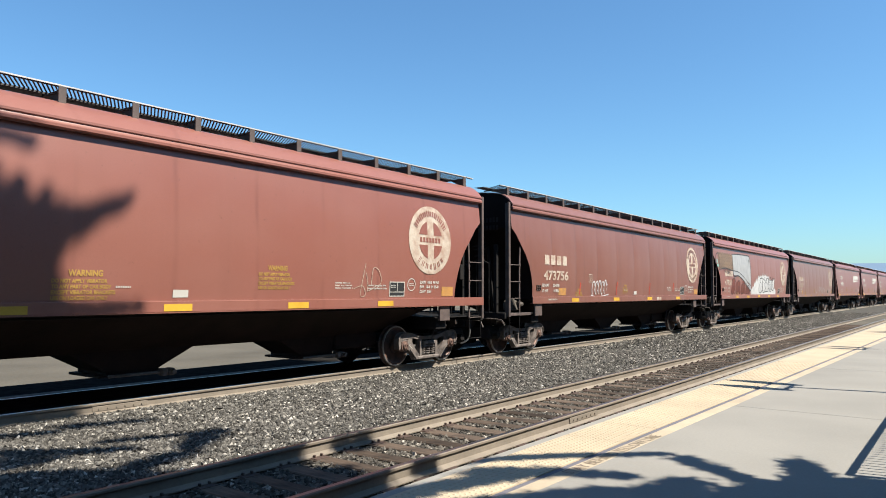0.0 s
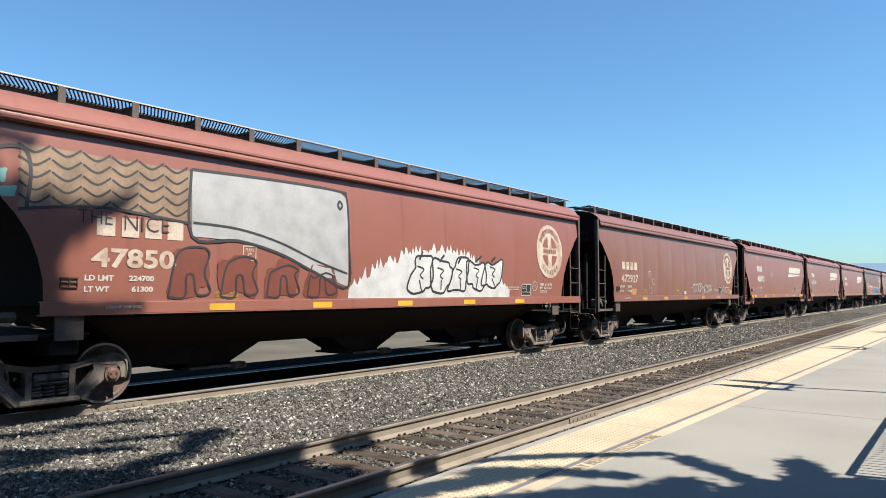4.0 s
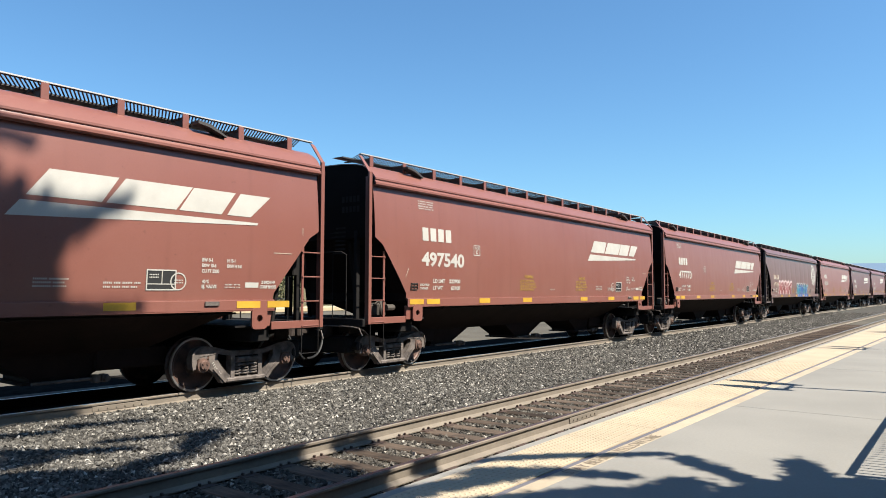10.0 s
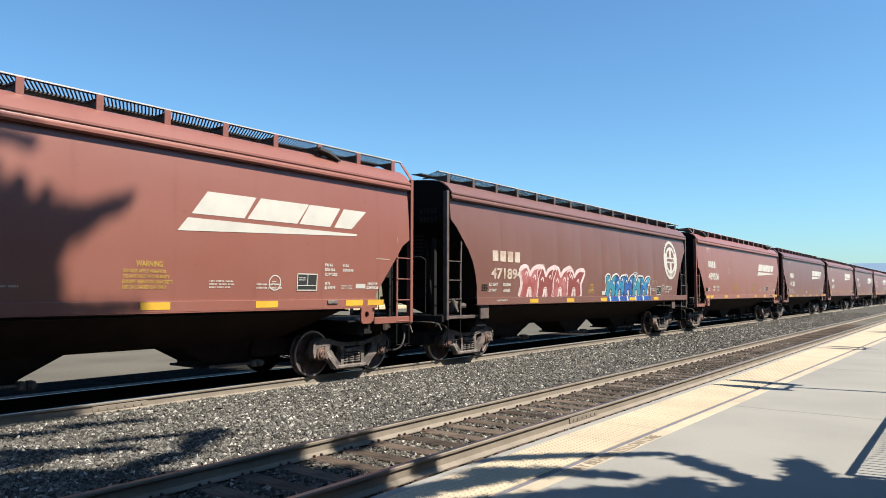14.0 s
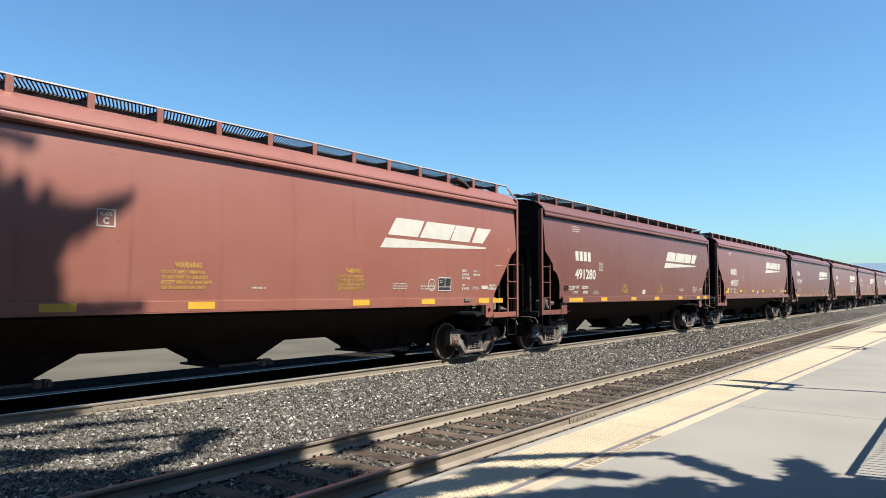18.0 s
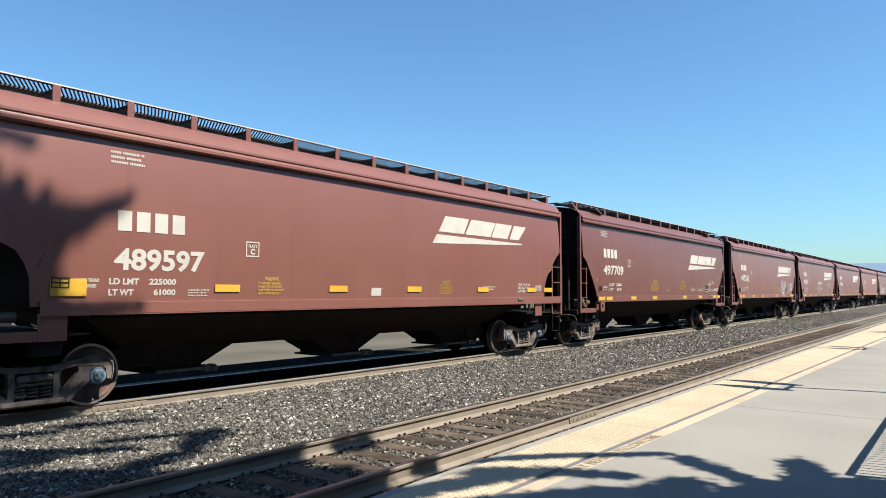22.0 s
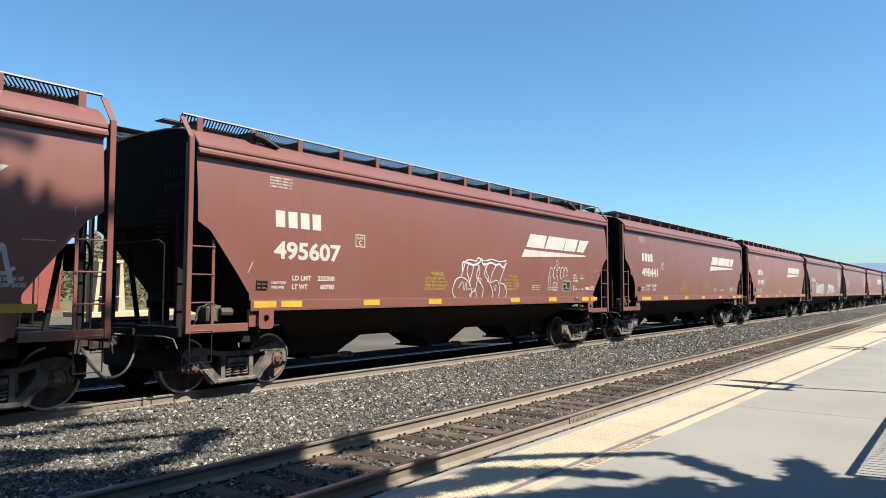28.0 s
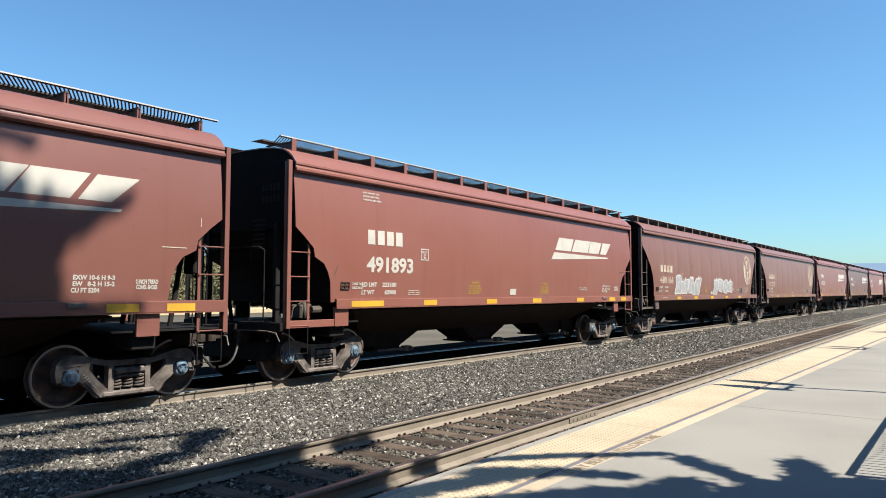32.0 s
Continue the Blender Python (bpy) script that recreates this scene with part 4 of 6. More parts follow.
def small_print(car, kind, L, number, seed, ld):
    """Stencils, fleet number, marks and warnings on the camera side."""
    end = L - 16.05
    opt = SHIFT.get(number, {})
    if kind == "old":
        blocks(car, M_CREAM, "worn cream word mark blocks", 1.87, 3.34, 2.5, 2.78)
        s = Shape()
        decal_text(s, number, 1.83, 2.06, 0.26, 0.012, 1.55)
        part("fleet_number", s, M_CREAM, car, "worn cream painted fleet number")
        s = Shape()
        decal_text(s, "LD LMT", 1.75, 1.86, 0.075, 0.004, 0.42)
        decal_text(s, ld[0], 2.4, 1.86, 0.075, 0.004, 0.4)
        decal_text(s, "LT WT", 1.75, 1.7, 0.075, 0.004, 0.36)
        decal_text(s, ld[1], 2.45, 1.7, 0.075, 0.004, 0.34)
        tagged(part("weight_stencil", s, M_WHITE, car), kind="stuff")
        disc_mark(car, L - opt.get("herald", 2.0), opt.get("hz", 2.88), 0.78, HERALD.get(number, M_CREAM), PAINTS[COLOUR[number]])
        plate = opt.get("plate", (4.41, 2.23))
    else:
        mid = kind == "mid"
        du, dz = opt.get("text", (0.36, -0.18) if mid else (0.0, 0.0))
        blocks(car, M_WHITE, "white word mark blocks", 1.68 + du, 2.85 + du, 2.86 + dz, 3.16 + dz)
        s = Shape()
        decal_text(s, number, 1.66 + du, 2.3 + dz, 0.3, 0.014, 1.5 if mid else 1.66)
        part("fleet_number", s, M_WHITE, car, "white painted fleet number")
        s = Shape()
        o = -0.2 if mid else 0.0
        o2 = opt.get("weights", o)
        decal_text(s, "LD LMT", 2.1 + o2, 1.91 + o * 0.5, 0.085, 0.005, 0.46)
        decal_text(s, ld[0], 2.72 + o2, 1.91 + o * 0.5, 0.085, 0.005, 0.45)
        decal_text(s, "LT WT", 2.1 + o2, 1.75 + o * 0.5, 0.085, 0.005, 0.38)
        decal_text(s, ld[1], 2.8 + o2, 1.75 + o * 0.5, 0.085, 0.005, 0.37)
        tagged(part("weight_stencil", s, M_WHITE, car), kind="stuff")
        lo, lz = end + opt.get("mark", (-0.5 if mid else 0.0, 0.0))[0], opt.get("mark", (0.0, 0.0))[1]
        for a, b_, c, d in ((0.0, 1.02, 0.3, 1.28), (1.08, 2.2, 1.38, 2.5), (2.25, 3.03, 2.52, 3.32), (3.14, 3.62, 3.42, 4.06)):
            s = Shape()
            decal(s, [(10.68 + lo + a, 2.95 + lz), (10.68 + lo + b_, 2.95 + lz), (10.68 + lo + d, 3.335 + lz), (10.68 + lo + c, 3.335 + lz)])
            part("mark_block", s, M_WHITE, car, "large slanted white word mark blocks")
        s = Shape()
        decal(s, [(10.43 + lo, 2.66 + lz), (14.44 + lo, 2.82 + lz), (14.46 + lo, 2.86 + lz), (10.61 + lo, 2.88 + lz)])
        part("wedge_mark", s, M_WHITE, car, "long tapering white wedge")
        # pale weld-mark lines beside the end slopes
        s = Shape()
        for x, z, w_, h_ in ((14.85, 2.38, 0.42, 0.016), (15.52, 2.74, 0.016, 0.14), (1.1, 2.02, 0.02, 0.2)):
            decal(s, [(x + end, z), (x + end + w_, z), (x + end + w_, z + h_), (x + end, z + h_)] if x > 8 else [(x, z), (x + 0.02, z), (x + 0.12, z + h_), (x + 0.1, z + h_)])
        tagged(part("gauge_line", s, M_DUST if mid else M_CREAM, car), kind="stuff")
        s = Shape()
        s.cbox(13.45 + end, 13.72 + end, -1.655, -1.628, 1.47, 1.54, 0.006)
        part("tag_bracket", s, M_CAST, car, "small grey steel bracket on the sill")
        s = Shape()
        bars(s, 1.6 + du, 2.15 + du, 3.56, 3.78, 3 if mid else 4, seed)
        tagged(part("small_stencil", s, M_WHITE, car), kind="stuff")
        plate = opt.get("plate", (3.79, 2.41) if mid else (3.73, 2.6))
    s = Shape()
    u, z = plate
    w, h, t = 0.28, 0.26, 0.02
    for a, b_, c, d in ((0, w, 0, t), (0, w, h - t, h), (0, t, t, h - t), (w - t, w, t, h - t)):
        decal(s, [(u + a, z + c), (u + b_, z + c), (u + b_, z + d), (u + a, z + d)])
    decal_text(s, "PLATE", u + 0.05, z + 0.16, 0.05, 0.002, 0.18)
    decal_text(s, "C", u + 0.095, z + 0.045, 0.09, 0.006, 0.09)
    part("plate_mark", s, M_WHITE if kind != "old" else M_CREAM, car)
    s = Shape()
    lw = -0.16 if kind == "old" else 0.0
    w1, w2 = (opt.get("warn", (5.7, 9.3)) if kind == "mid" else ((3.9, 7.6) if kind == "old" and number != "478331" else (6.0 - 5 * lw, 9.38 + end * 0.7)))
    zw, ww = (1.9, 0.58) if kind == "mid" else ((1.9, 0.5) if kind == "old" and number != "478331" else (2.08, 0.9))
    warning(s, w1, zw + lw, ww)
    tagged(part("warning_stencil", s, M_YDEC, car, "yellow stencilled warning lines"), kind="stuff")
    s = Shape()
    warning(s, w2, zw, ww * 0.9)
    tagged(part("warning_stencil", s, M_YDEC, car, "yellow stencilled warning lines"), kind="stuff")
    s = Shape()
    if kind == "mid":
        decal(s, [(7.65, 1.62), (7.95, 1.62), (7.95, 1.78), (7.65, 1.78)])
        bars(s, 3.39, 3.81, 1.62, 1.75, 3, seed + 3)
    else:
        bars(s, 10.85 + end, 11.35 + end, 1.75, 1.9, 3, seed + 3)
    bars(s, 7.7, 8.0, 1.74, 1.8, 1, seed + 4)
    bars(s, 11.8 + end, 12.4 + end, 1.74, 1.86, 2, seed + 5)
    plain = kind == "mid" or number == "498441"
    if kind == "old":
        words = (("EXW  10-8  H 9-8", 14.74, 1.885, 0.68), ("EW    8-6  H 15-0", 14.73, 1.785, 0.69), ("CU FT  5161", 14.73, 1.68, 0.42))
    elif plain:
        words = (("EXW 10-6 H 9-3", 13.53, 1.87, 0.6), ("EW   8-2 H 15-2", 13.53, 1.78, 0.6), ("CU FT 5204", 13.51, 1.69, 0.4), ("2 INCH TREAD", 14.45, 1.82, 0.36), ("COND. SHOES", 14.46, 1.74, 0.34))
    else:
        words = (("EW 8-1", 13.4, 2.19, 0.2), ("EXW 10-6", 13.4, 2.1, 0.27), ("CU FT 5200", 13.4, 2.01, 0.33), ("H 15-1", 13.88, 2.19, 0.16), ("EXW H 9-0", 13.88, 2.1, 0.29),
                 ("40 %", 13.41, 1.84, 0.13), ("EJ. VALVE", 13.41, 1.76, 0.28), ("2 INCH HF", 14.6, 1.84, 0.3), ("COMP SHOES", 14.57, 1.76, 0.36))
    for word, u, z, w in words:
        decal_text(s, word, u + (0.0 if kind == "old" else end), z, 0.062 if kind == "old" or plain else 0.052, 0.004, w)
    if kind == "old":
        q = Shape()
        decal(q, [(8.62, 1.61), (8.89, 1.61), (8.89, 1.73), (8.62, 1.73)])
        part("sticker", q, M_WHITE, car, "small white printed sticker")
    if not plain and kind != "old":
        decal(s, [(14.26 + end, 1.77), (14.54 + end, 1.77), (14.54 + end, 1.86), (14.26 + end, 1.86)])
        bars(s, 13.85 + end, 14.16 + end, 1.75, 1.84, 2, seed + 8)
    if kind == "old":
        vs, fs, w_ = text_mesh("2 INCH HF COMP SHOES", 0.04, 0.002)
        s.add([(2.05 + x * 0.55 / w_, -1.632, 1.46 + y) for x, y in vs], fs)
    else:
        decal_text(s, "2 INCH TREAD", 1.62, 1.84, 0.045, 0.003, 0.34)
        decal_text(s, "COND SHOES", 1.62, 1.76, 0.045, 0.003, 0.3)
    tagged(part("small_stencil", s, M_WHITE, car), kind="stuff")
    if not plain:
        s = Shape()
        u, z, w, h = opt.get("panel", 12.45) + end, 1.72 + lw * 0.75, 0.5, 0.32
        decal(s, [(u, z), (u + w, z), (u + w, z + h), (u, z + h)])
        part("label_panel", s, M_BLACK, car, "black panel with white border")
        s = Shape()
        for a, b_, c, d in ((0, w, 0, 0.02), (0, w, h - 0.02, h), (0, 0.02, 0.02, h - 0.02), (w - 0.02, w, 0.02, h - 0.02), (w * 0.5, w * 0.53, 0.1, h - 0.02), (0.02, w - 0.02, 0.09, 0.105)):
            decal(s, [(u + a, z + c), (u + b_, z + c), (u + b_, z + d), (u + a, z + d)], 0.010)
        bars(s, u + 0.05, u + 0.2, z + 0.18, z + 0.26, 2, seed, 0.010)
        part("label_border", s, M_WHITE, car)
        s = Shape()
        cu = opt.get("ring", 14.43 if kind == "old" else 12.2 + end)
        stroke(s, [(cu + 0.13 * math.cos(t * 0.6283), 1.86 + 0.13 * math.sin(t * 0.6283)) for t in range(10)], 0.02, 0.008, True)
        bars(s, cu - 0.07, cu + 0.08, 1.82, 1.9, 2, seed + 3)
        tagged(part("round_stencil", s, M_WHITE, car), kind="stuff")
    s = Shape()
    cx = 1.42 if kind == "old" else 1.3
    for z in (1.75, 1.815, 1.88):
        s.box(cx, cx + 0.24, -half_width(z) - 0.022, -half_width(z) + 0.01, z, z + 0.018)
    for x in (cx, cx + 0.11, cx + 0.226):
        s.box(x, x + 0.014, -half_width(1.82) - 0.02, -half_width(1.82) + 0.01, 1.752, 1.896)
    part("card_holder", s, M_COUPLER, car, "dark framed card holder")
    # end lettering as plain bars, on the left end
    s = Shape()
    r = random.Random(seed)
    for row, (z, h) in enumerate(((3.62, 0.13), (3.4, 0.13))):
        for i in range(5):
            y = -1.15 + 0.11 * i
            s.add([(0.112, y, z), (0.112, y + 0.075, z), (0.112, y + 0.075, z + h), (0.112, y, z + h)], [(3, 2, 1, 0)])
    for i in range(7):
        y = -0.75
        z = 3.05 - 0.09 * i
        s.add([(0.112, y, z), (0.112, y + r.uniform(0.3, 0.5), z), (0.112, y + 0.3, z + 0.04), (0.112, y, z + 0.04)], [(3, 2, 1, 0)])
    tagged(part("end_stencil", s, M_ENDMARK, car), kind="stuff")


# fleet number, kind, length, place of the left corner post at 19 s, paint, weights
WAGONS = [
    ("478331", "old", 17.3, -154.1, "bright", ("224300", "61700")),
    ("473756", "old", 17.3, -135.5, "streaked", ("224500", "61500")),
    ("478506", "old", 17.3, -116.95, "bright", ("224700", "61300")),
    ("472927", "old", 17.3, -98.22, "faded", ("224500", "61500")),
    ("488192", "new", 16.6, -79.5, "red", ("223300", "62700")),
    ("497540", "new", 16.05, -61.55, "red", ("222900", "63100")),
    ("477770", "new", 16.05, -44.2, "red", ("224200", "61800")),
    ("471894", "old", 17.3, -26.8, "brown", ("225000", "61000")),
    ("489506", "new", 16.6, -8.0, "bright", ("223900", "62100")),
    ("491280", "mid", 16.05, 10.0, "maroon", ("225500", "50900")),
    ("489597", "mid", 16.05, 27.45, "plum", ("225000", "61000")),
    ("497709", "new", 16.05, 44.85, "maroon", ("222900", "63100")),
    ("497542", "new", 16.05, 62.35, "plum", ("223000", "63000")),
    ("495607", "new", 16.05, 79.7, "plum", ("225300", "60700")),
    ("498441", "mid", 16.05, 97.1, "plum", ("224600", "61400")),
    ("491893", "mid", 16.05, 114.5, "red", ("223100", "62900")),
    ("480166", "old", 17.3, 131.6, "faded", ("224500", "61500")),
    ("472210", "old", 17.3, 150.2, "faded", ("224300", "61700")),
    ("495118", "new", 16.05, 168.7, "red", ("225300", "60700")),
    ("497301", "new", 16.05, 186.1, "brown", ("225300", "60700")),
    ("491007", "new", 16.05, 203.5, "red", ("225300", "60700")),
    ("495330", "new", 16.05, 220.9, "dark", ("225300", "60700")),
]
SHIFT = {
    "471894": {"hz": 3.0},
    "473756": {"plate": (4.82, 2.01)},
    "478331": {"herald": 2.2, "low": -0.15},
    "488192": {"ring": 13.54, "mark": (0.04, 0.03), "text": (1.0, 0.03), "plate": (6.13, 2.63), "weights": 0.5},
    "497709": {"panel": 12.82, "ring": 12.45},
    "497540": {"mark": (-0.2, 0.04)},
    "495607": {"mark": (-0.18, 0.0), "panel": 12.69},
    "498441": {"mark": (-0.26, 0.04)},
    "489506": {"mark": (-0.02, -0.03), "plate": (4.97, 2.63), "weights": 0.24},
    "477770": {"mark": (-0.19, 0.0), "panel": 12.71, "plate": (5.1, 2.62)},
    "497542": {"ring": 13.98, "mark": (-0.07, 0.0), "panel": 12.8},
    "489597": {"mark": (-0.76, 0.16), "text": (0.5, -0.27), "plate": (4.47, 2.3), "weights": 0.0, "warn": (4.75, 9.97)},
}
COLOUR = {w[0]: w[4] for w in WAGONS}
HERALD = {"471894": M_WHITE, "480166": M_CREAM}
WORDS = {"red": "oxide red", "bright": "bright oxide red", "brown": "brown", "dark": "dark brown", "faded": "faded red-brown", "streaked": "streaked red-brown", "maroon": "dark maroon", "plum": "dull plum red"}
TRAIN = []
PROTO = {}
for i, (number, kind, L, place, colour, ld) in enumerate(WAGONS):
    m = Matrix.Translation((place - travelled(0.0), YC, 0))
    if (kind, L) not in PROTO:
        car = make_car(kind, L)
        car.matrix_basis = m
        PROTO[kind, L] = car
    else:
        src = PROTO[kind, L]
        car = copy_thing(src, m)
    TRAIN.append((car, place))
for i, (number, kind, L, place, colour, ld) in enumerate(WAGONS):
    car = TRAIN[i][0]
    herald = "round cream herald" if kind == "old" else "slanted white blocks"
    tagged(car, "%s covered hopper wagon with %s, on rails" % (WORDS[colour], herald), "hopper wagon", "wagons of the freight train")
    for o in car.children_recursive:
        if o.data.materials and o.data.materials[0] == PAINTS["red"]:
            o.material_slots[0].link = "OBJECT"
            o.material_slots[0].material = PAINTS[colour]
    small_print(car, "new" if number == "498441" else kind, L, number, 100 + i * 13, ld)
SPARE = []
low = Shape()
low.box(-0.03, 0.03, 1.2, 1.25, 4.34, 4.56)
SHORT_POST = low.mesh("bracket", M_GRATE)
for (number, *_), (car, _) in zip(WAGONS, TRAIN):
    for o in car.children:
        if number == "498441" and o.name.startswith("bracket"):
            o.data = SHORT_POST
        if number == "498441" and o.name.startswith("roof_strap"):
            SPARE.append(o)
        if number == "472927" and o.name.startswith("reflector"):
            o.material_slots[0].link = "OBJECT"
            o.material_slots[0].material = M_OCHRE
            tagged(o, "aged ochre reflective sheet")
        if number == "473756" and o.name.startswith("reflector"):
            x = o.data.vertices[0].co.x
            o.location.x = {3.76: -0.2, 6.01: 0.7, 8.45: 1.4, 10.9: -0.05, 13.3: -0.23}[round(x, 2)]
            if round(x, 2) == 10.9:
                o.material_slots[0].link = "OBJECT"
                o.material_slots[0].material = M_CREAM
                tagged(o, "worn cream reflective sheet")
        if number in ("489506", "488192") and o.name.startswith("reflector") and o.data.vertices[0].co.x > 3:
            o.location.x = 0.27 + 0.04 * (o.data.vertices[0].co.x - 3.9)
        if number == "489597" and o.name.startswith("reflector"):
            o.location = (0.0, 0.03, 0.3)
            if o.data.vertices[0].co.x < 1.8:
                o.matrix_basis = Matrix.Translation((-0.28, 0.03, -1.16)) @ Matrix.Diagonal((1.0, 1.0, 2.0, 1.0))
            elif o.data.vertices[0].co.x < 2.3:
                SPARE.append(o)
for number in ("471894", "478506", "480166", "472210"):
    car = TRAIN[[w[0] for w in WAGONS].index(number)][0]
    SPARE += [o for o in car.children if o.name.startswith("yellow_panel")]
for o in SPARE:
    bpy.data.objects.remove(o)
BY = {w[0]: t[0] for w, t in zip(WAGONS, TRAIN)}


def paint_graffiti():
    c = BY["478506"]
    s = Shape()
    decal(s, [(3.42, 3.66), (5.2, 3.7), (6.7, 3.68), (6.92, 3.55), (6.95, 1.8), (6.1, 2.05), (5.2, 2.38), (4.3, 2.56), (3.42, 2.58)], 0.008)
    part("graffiti_fill", s, SILVER, c, "large silver cleaver shape")
    s = Shape()
    stroke(s, [(3.42, 3.66), (5.2, 3.7), (6.7, 3.68), (6.92, 3.55), (6.95, 2.7), (6.95, 1.8), (6.1, 2.05), (5.2, 2.38), (4.3, 2.56), (3.42, 2.58)], 0.05, 0.012, True)
    stroke(s, [(3.44, 2.8), (4.3, 2.76), (5.2, 2.58), (6.1, 2.28), (6.92, 2.06)], 0.04, 0.012)
    stroke(s, [(6.66, 3.4), (6.72, 3.48), (6.78, 3.4), (6.72, 3.32)], 0.05, 0.012, True)
    for row in range(5):
        for col in range(6):
            x, z = 0.85 + col * 0.42, 2.88 + row * 0.17
            stroke(s, [(x, z + 0.1), (x + 0.2, z), (x + 0.4, z + 0.12)], 0.03, 0.012)
    stroke(s, [(0.85, 2.78), (1.8, 2.9), (2.6, 2.86), (3.4, 2.78)], 0.04, 0.012)
    stroke(s, [(0.3, 3.1), (0.5, 3.5), (0.9, 3.6), (1.0, 3.3), (0.95, 2.8)], 0.05, 0.012)
    for k in range(4):
        x = 3.05 + k * 0.95
        h = 2.42 - 0.12 * k
        stroke(s, [(x, 1.62), (x + 0.05, 2.0), (x + 0.15, h - 0.1), (x + 0.45, h), (x + 0.7, h - 0.08), (x + 0.62, 2.0), (x + 0.75, 1.7), (x + 0.5, 1.66), (x + 0.42, 1.95), (x + 0.3, 1.95), (x + 0.28, 1.62)], 0.035, 0.012, True)
    part("graffiti_outline", s, SPRAYK, c)
    s = Shape()
    decal_text(s, "THE", 1.62, 2.66, 0.2, -0.004, 0.5, 0.012)
    decal_text(s, "NICE", 2.3, 2.6, 0.24, -0.004, 0.72, 0.012)
    part("graffiti_words", s, SPRAYK, c, "thin dark sprayed words")
    s = Shape()
    decal(s, [(0.85, 2.8), (1.8, 2.92), (2.6, 2.88), (3.41, 2.8), (3.41, 3.62), (0.88, 3.66)], 0.008)
    part("graffiti_fill", s, BRICK, c, "brown scaled handle shape")
    for k, (x, z) in enumerate(((0.62, 3.2), (0.72, 3.0))):
        s = Shape()
        blob(s, x, z, 0.1, 0.08, k)
        part("graffiti_fill", s, MINT, c)
    for k in range(4):
        s = Shape()
        blob(s, 3.4 + k * 0.95, 2.0 - 0.04 * k, 0.36, 0.36, 70 + k)
        part("graffiti_fill", s, RUSTSP, c, "dull red bubble shapes")
    s = Shape()
    r = random.Random(5)
    top = [(6.98 + 6.1 * i / 120, 1.75 + 0.9 * math.sin(math.pi * i / 120) ** 0.8 + (r.uniform(0.0, 0.2) if r.random() < 0.5 else r.uniform(-0.1, 0.02))) for i in range(121)]
    vs, fs = [], []
    for x, z in top:
        for q in range(6):
            h = 1.57 + (z - 1.57) * q / 5
            vs.append((x, -half_width(h) - 0.007, h))
    for i in range(120):
        fs += [(i * 6 + q, i * 6 + 6 + q, i * 6 + 7 + q, i * 6 + 1 + q) for q in range(5)]
    s.add(vs, fs)
    part("graffiti_fill", s, SPRAYW, c, "white sprayed flame shape")
    graffiti(c, 8.9, 12.6, 1.62, 2.6, SPRAYW, SPRAYK, 3, 5, 0.05, "white bubble shapes with black outline")
    c = BY["471894"]
    mural(c, 3.35, 7.0, 1.56, 2.36, (PINK, PINK2), SPRAYP, 11, 4, "dull red block shapes with pinkish outline", 0.1)
    s = Shape()
    s.box(9.0, 12.95, -1.6325, -1.6285, 1.392, 1.55)
    part("graffiti_fill", s, BLUE2, c, "blue sprayed band along the sill")
    for k in range(5):
        s = Shape()
        x = 9.2 + 0.75 * k
        s.add([(x, -1.6335, 1.392), (x + 0.1, -1.6335, 1.392), (x + 0.06, -1.6335, 1.55), (x - 0.08, -1.6335, 1.55)], [(0, 1, 2, 3)])
        part("graffiti_outline", s, SPRAYW, c, "white sprayed stroke across the sill")
    mural(c, 8.95, 12.75, 1.575, 2.26, (TEAL, BLUE, BLUE2), SPRAYW, 12, 5, "blue and teal block shapes with white outline", 0.07)
    s = Shape()
    stroke(s, [(12.75, 1.57), (12.72, 1.75), (12.86, 2.0), (13.02, 1.85), (13.06, 1.57)], 0.05, 0.012)
    for k in range(3):
        stroke(s, [(11.3 + 0.03 * k, 2.3 + 0.05 * k), (11.6 + 0.05 * k, 2.28 + 0.05 * k), (11.78 + 0.06 * k, 2.08 + 0.04 * k)], 0.025, 0.012)
    part("graffiti_outline", s, SPRAYW, c, "white sprayed arcs")
    s = Shape()
    stroke(s, [(13.19, 2.1), (13.4, 2.13), (13.65, 2.12), (13.6, 2.0), (13.56, 1.82), (13.5, 1.66), (13.36, 1.75), (13.3, 1.95), (13.19, 2.1)], 0.014)
    stroke(s, [(13.33, 2.05), (13.42, 1.98), (13.5, 2.06)], 0.012)
    stroke(s, [(13.36, 1.88), (13.44, 1.84), (13.5, 1.9)], 0.012)
    part("graffiti_tag", s, M_CREAM, c, "thin drawn pointed sketch")
    c = BY["495607"]
    s = Shape()

    def line(closed, w, *pts):
        stroke(s, [(7.05 + 2.45 * x, 1.42 + 1.05 * y) for x, y in pts], w * 0.66, 0.010, closed)

    line(True, 0.05, (0.0, 0.3), (0.06, 0.55), (0.17, 0.6), (0.3, 0.45), (0.33, 0.2), (0.28, 0.05), (0.18, 0.1), (0.05, 0.15))
    line(False, 0.035, (0.1, 0.35), (0.17, 0.5), (0.2, 0.3), (0.23, 0.5), (0.25, 0.3))
    line(False, 0.085, (0.16, 0.72), (0.17, 0.95), (0.27, 0.93), (0.36, 0.9), (0.46, 0.97), (0.5, 1.05), (0.53, 0.93), (0.62, 0.95), (0.68, 0.98), (0.78, 0.93), (0.84, 0.96), (0.92, 0.88), (0.98, 1.0))
    line(False, 0.05, (0.27, 0.93), (0.24, 0.75), (0.28, 0.55), (0.3, 0.4))
    line(False, 0.05, (0.36, 0.9), (0.33, 0.7), (0.29, 0.5))
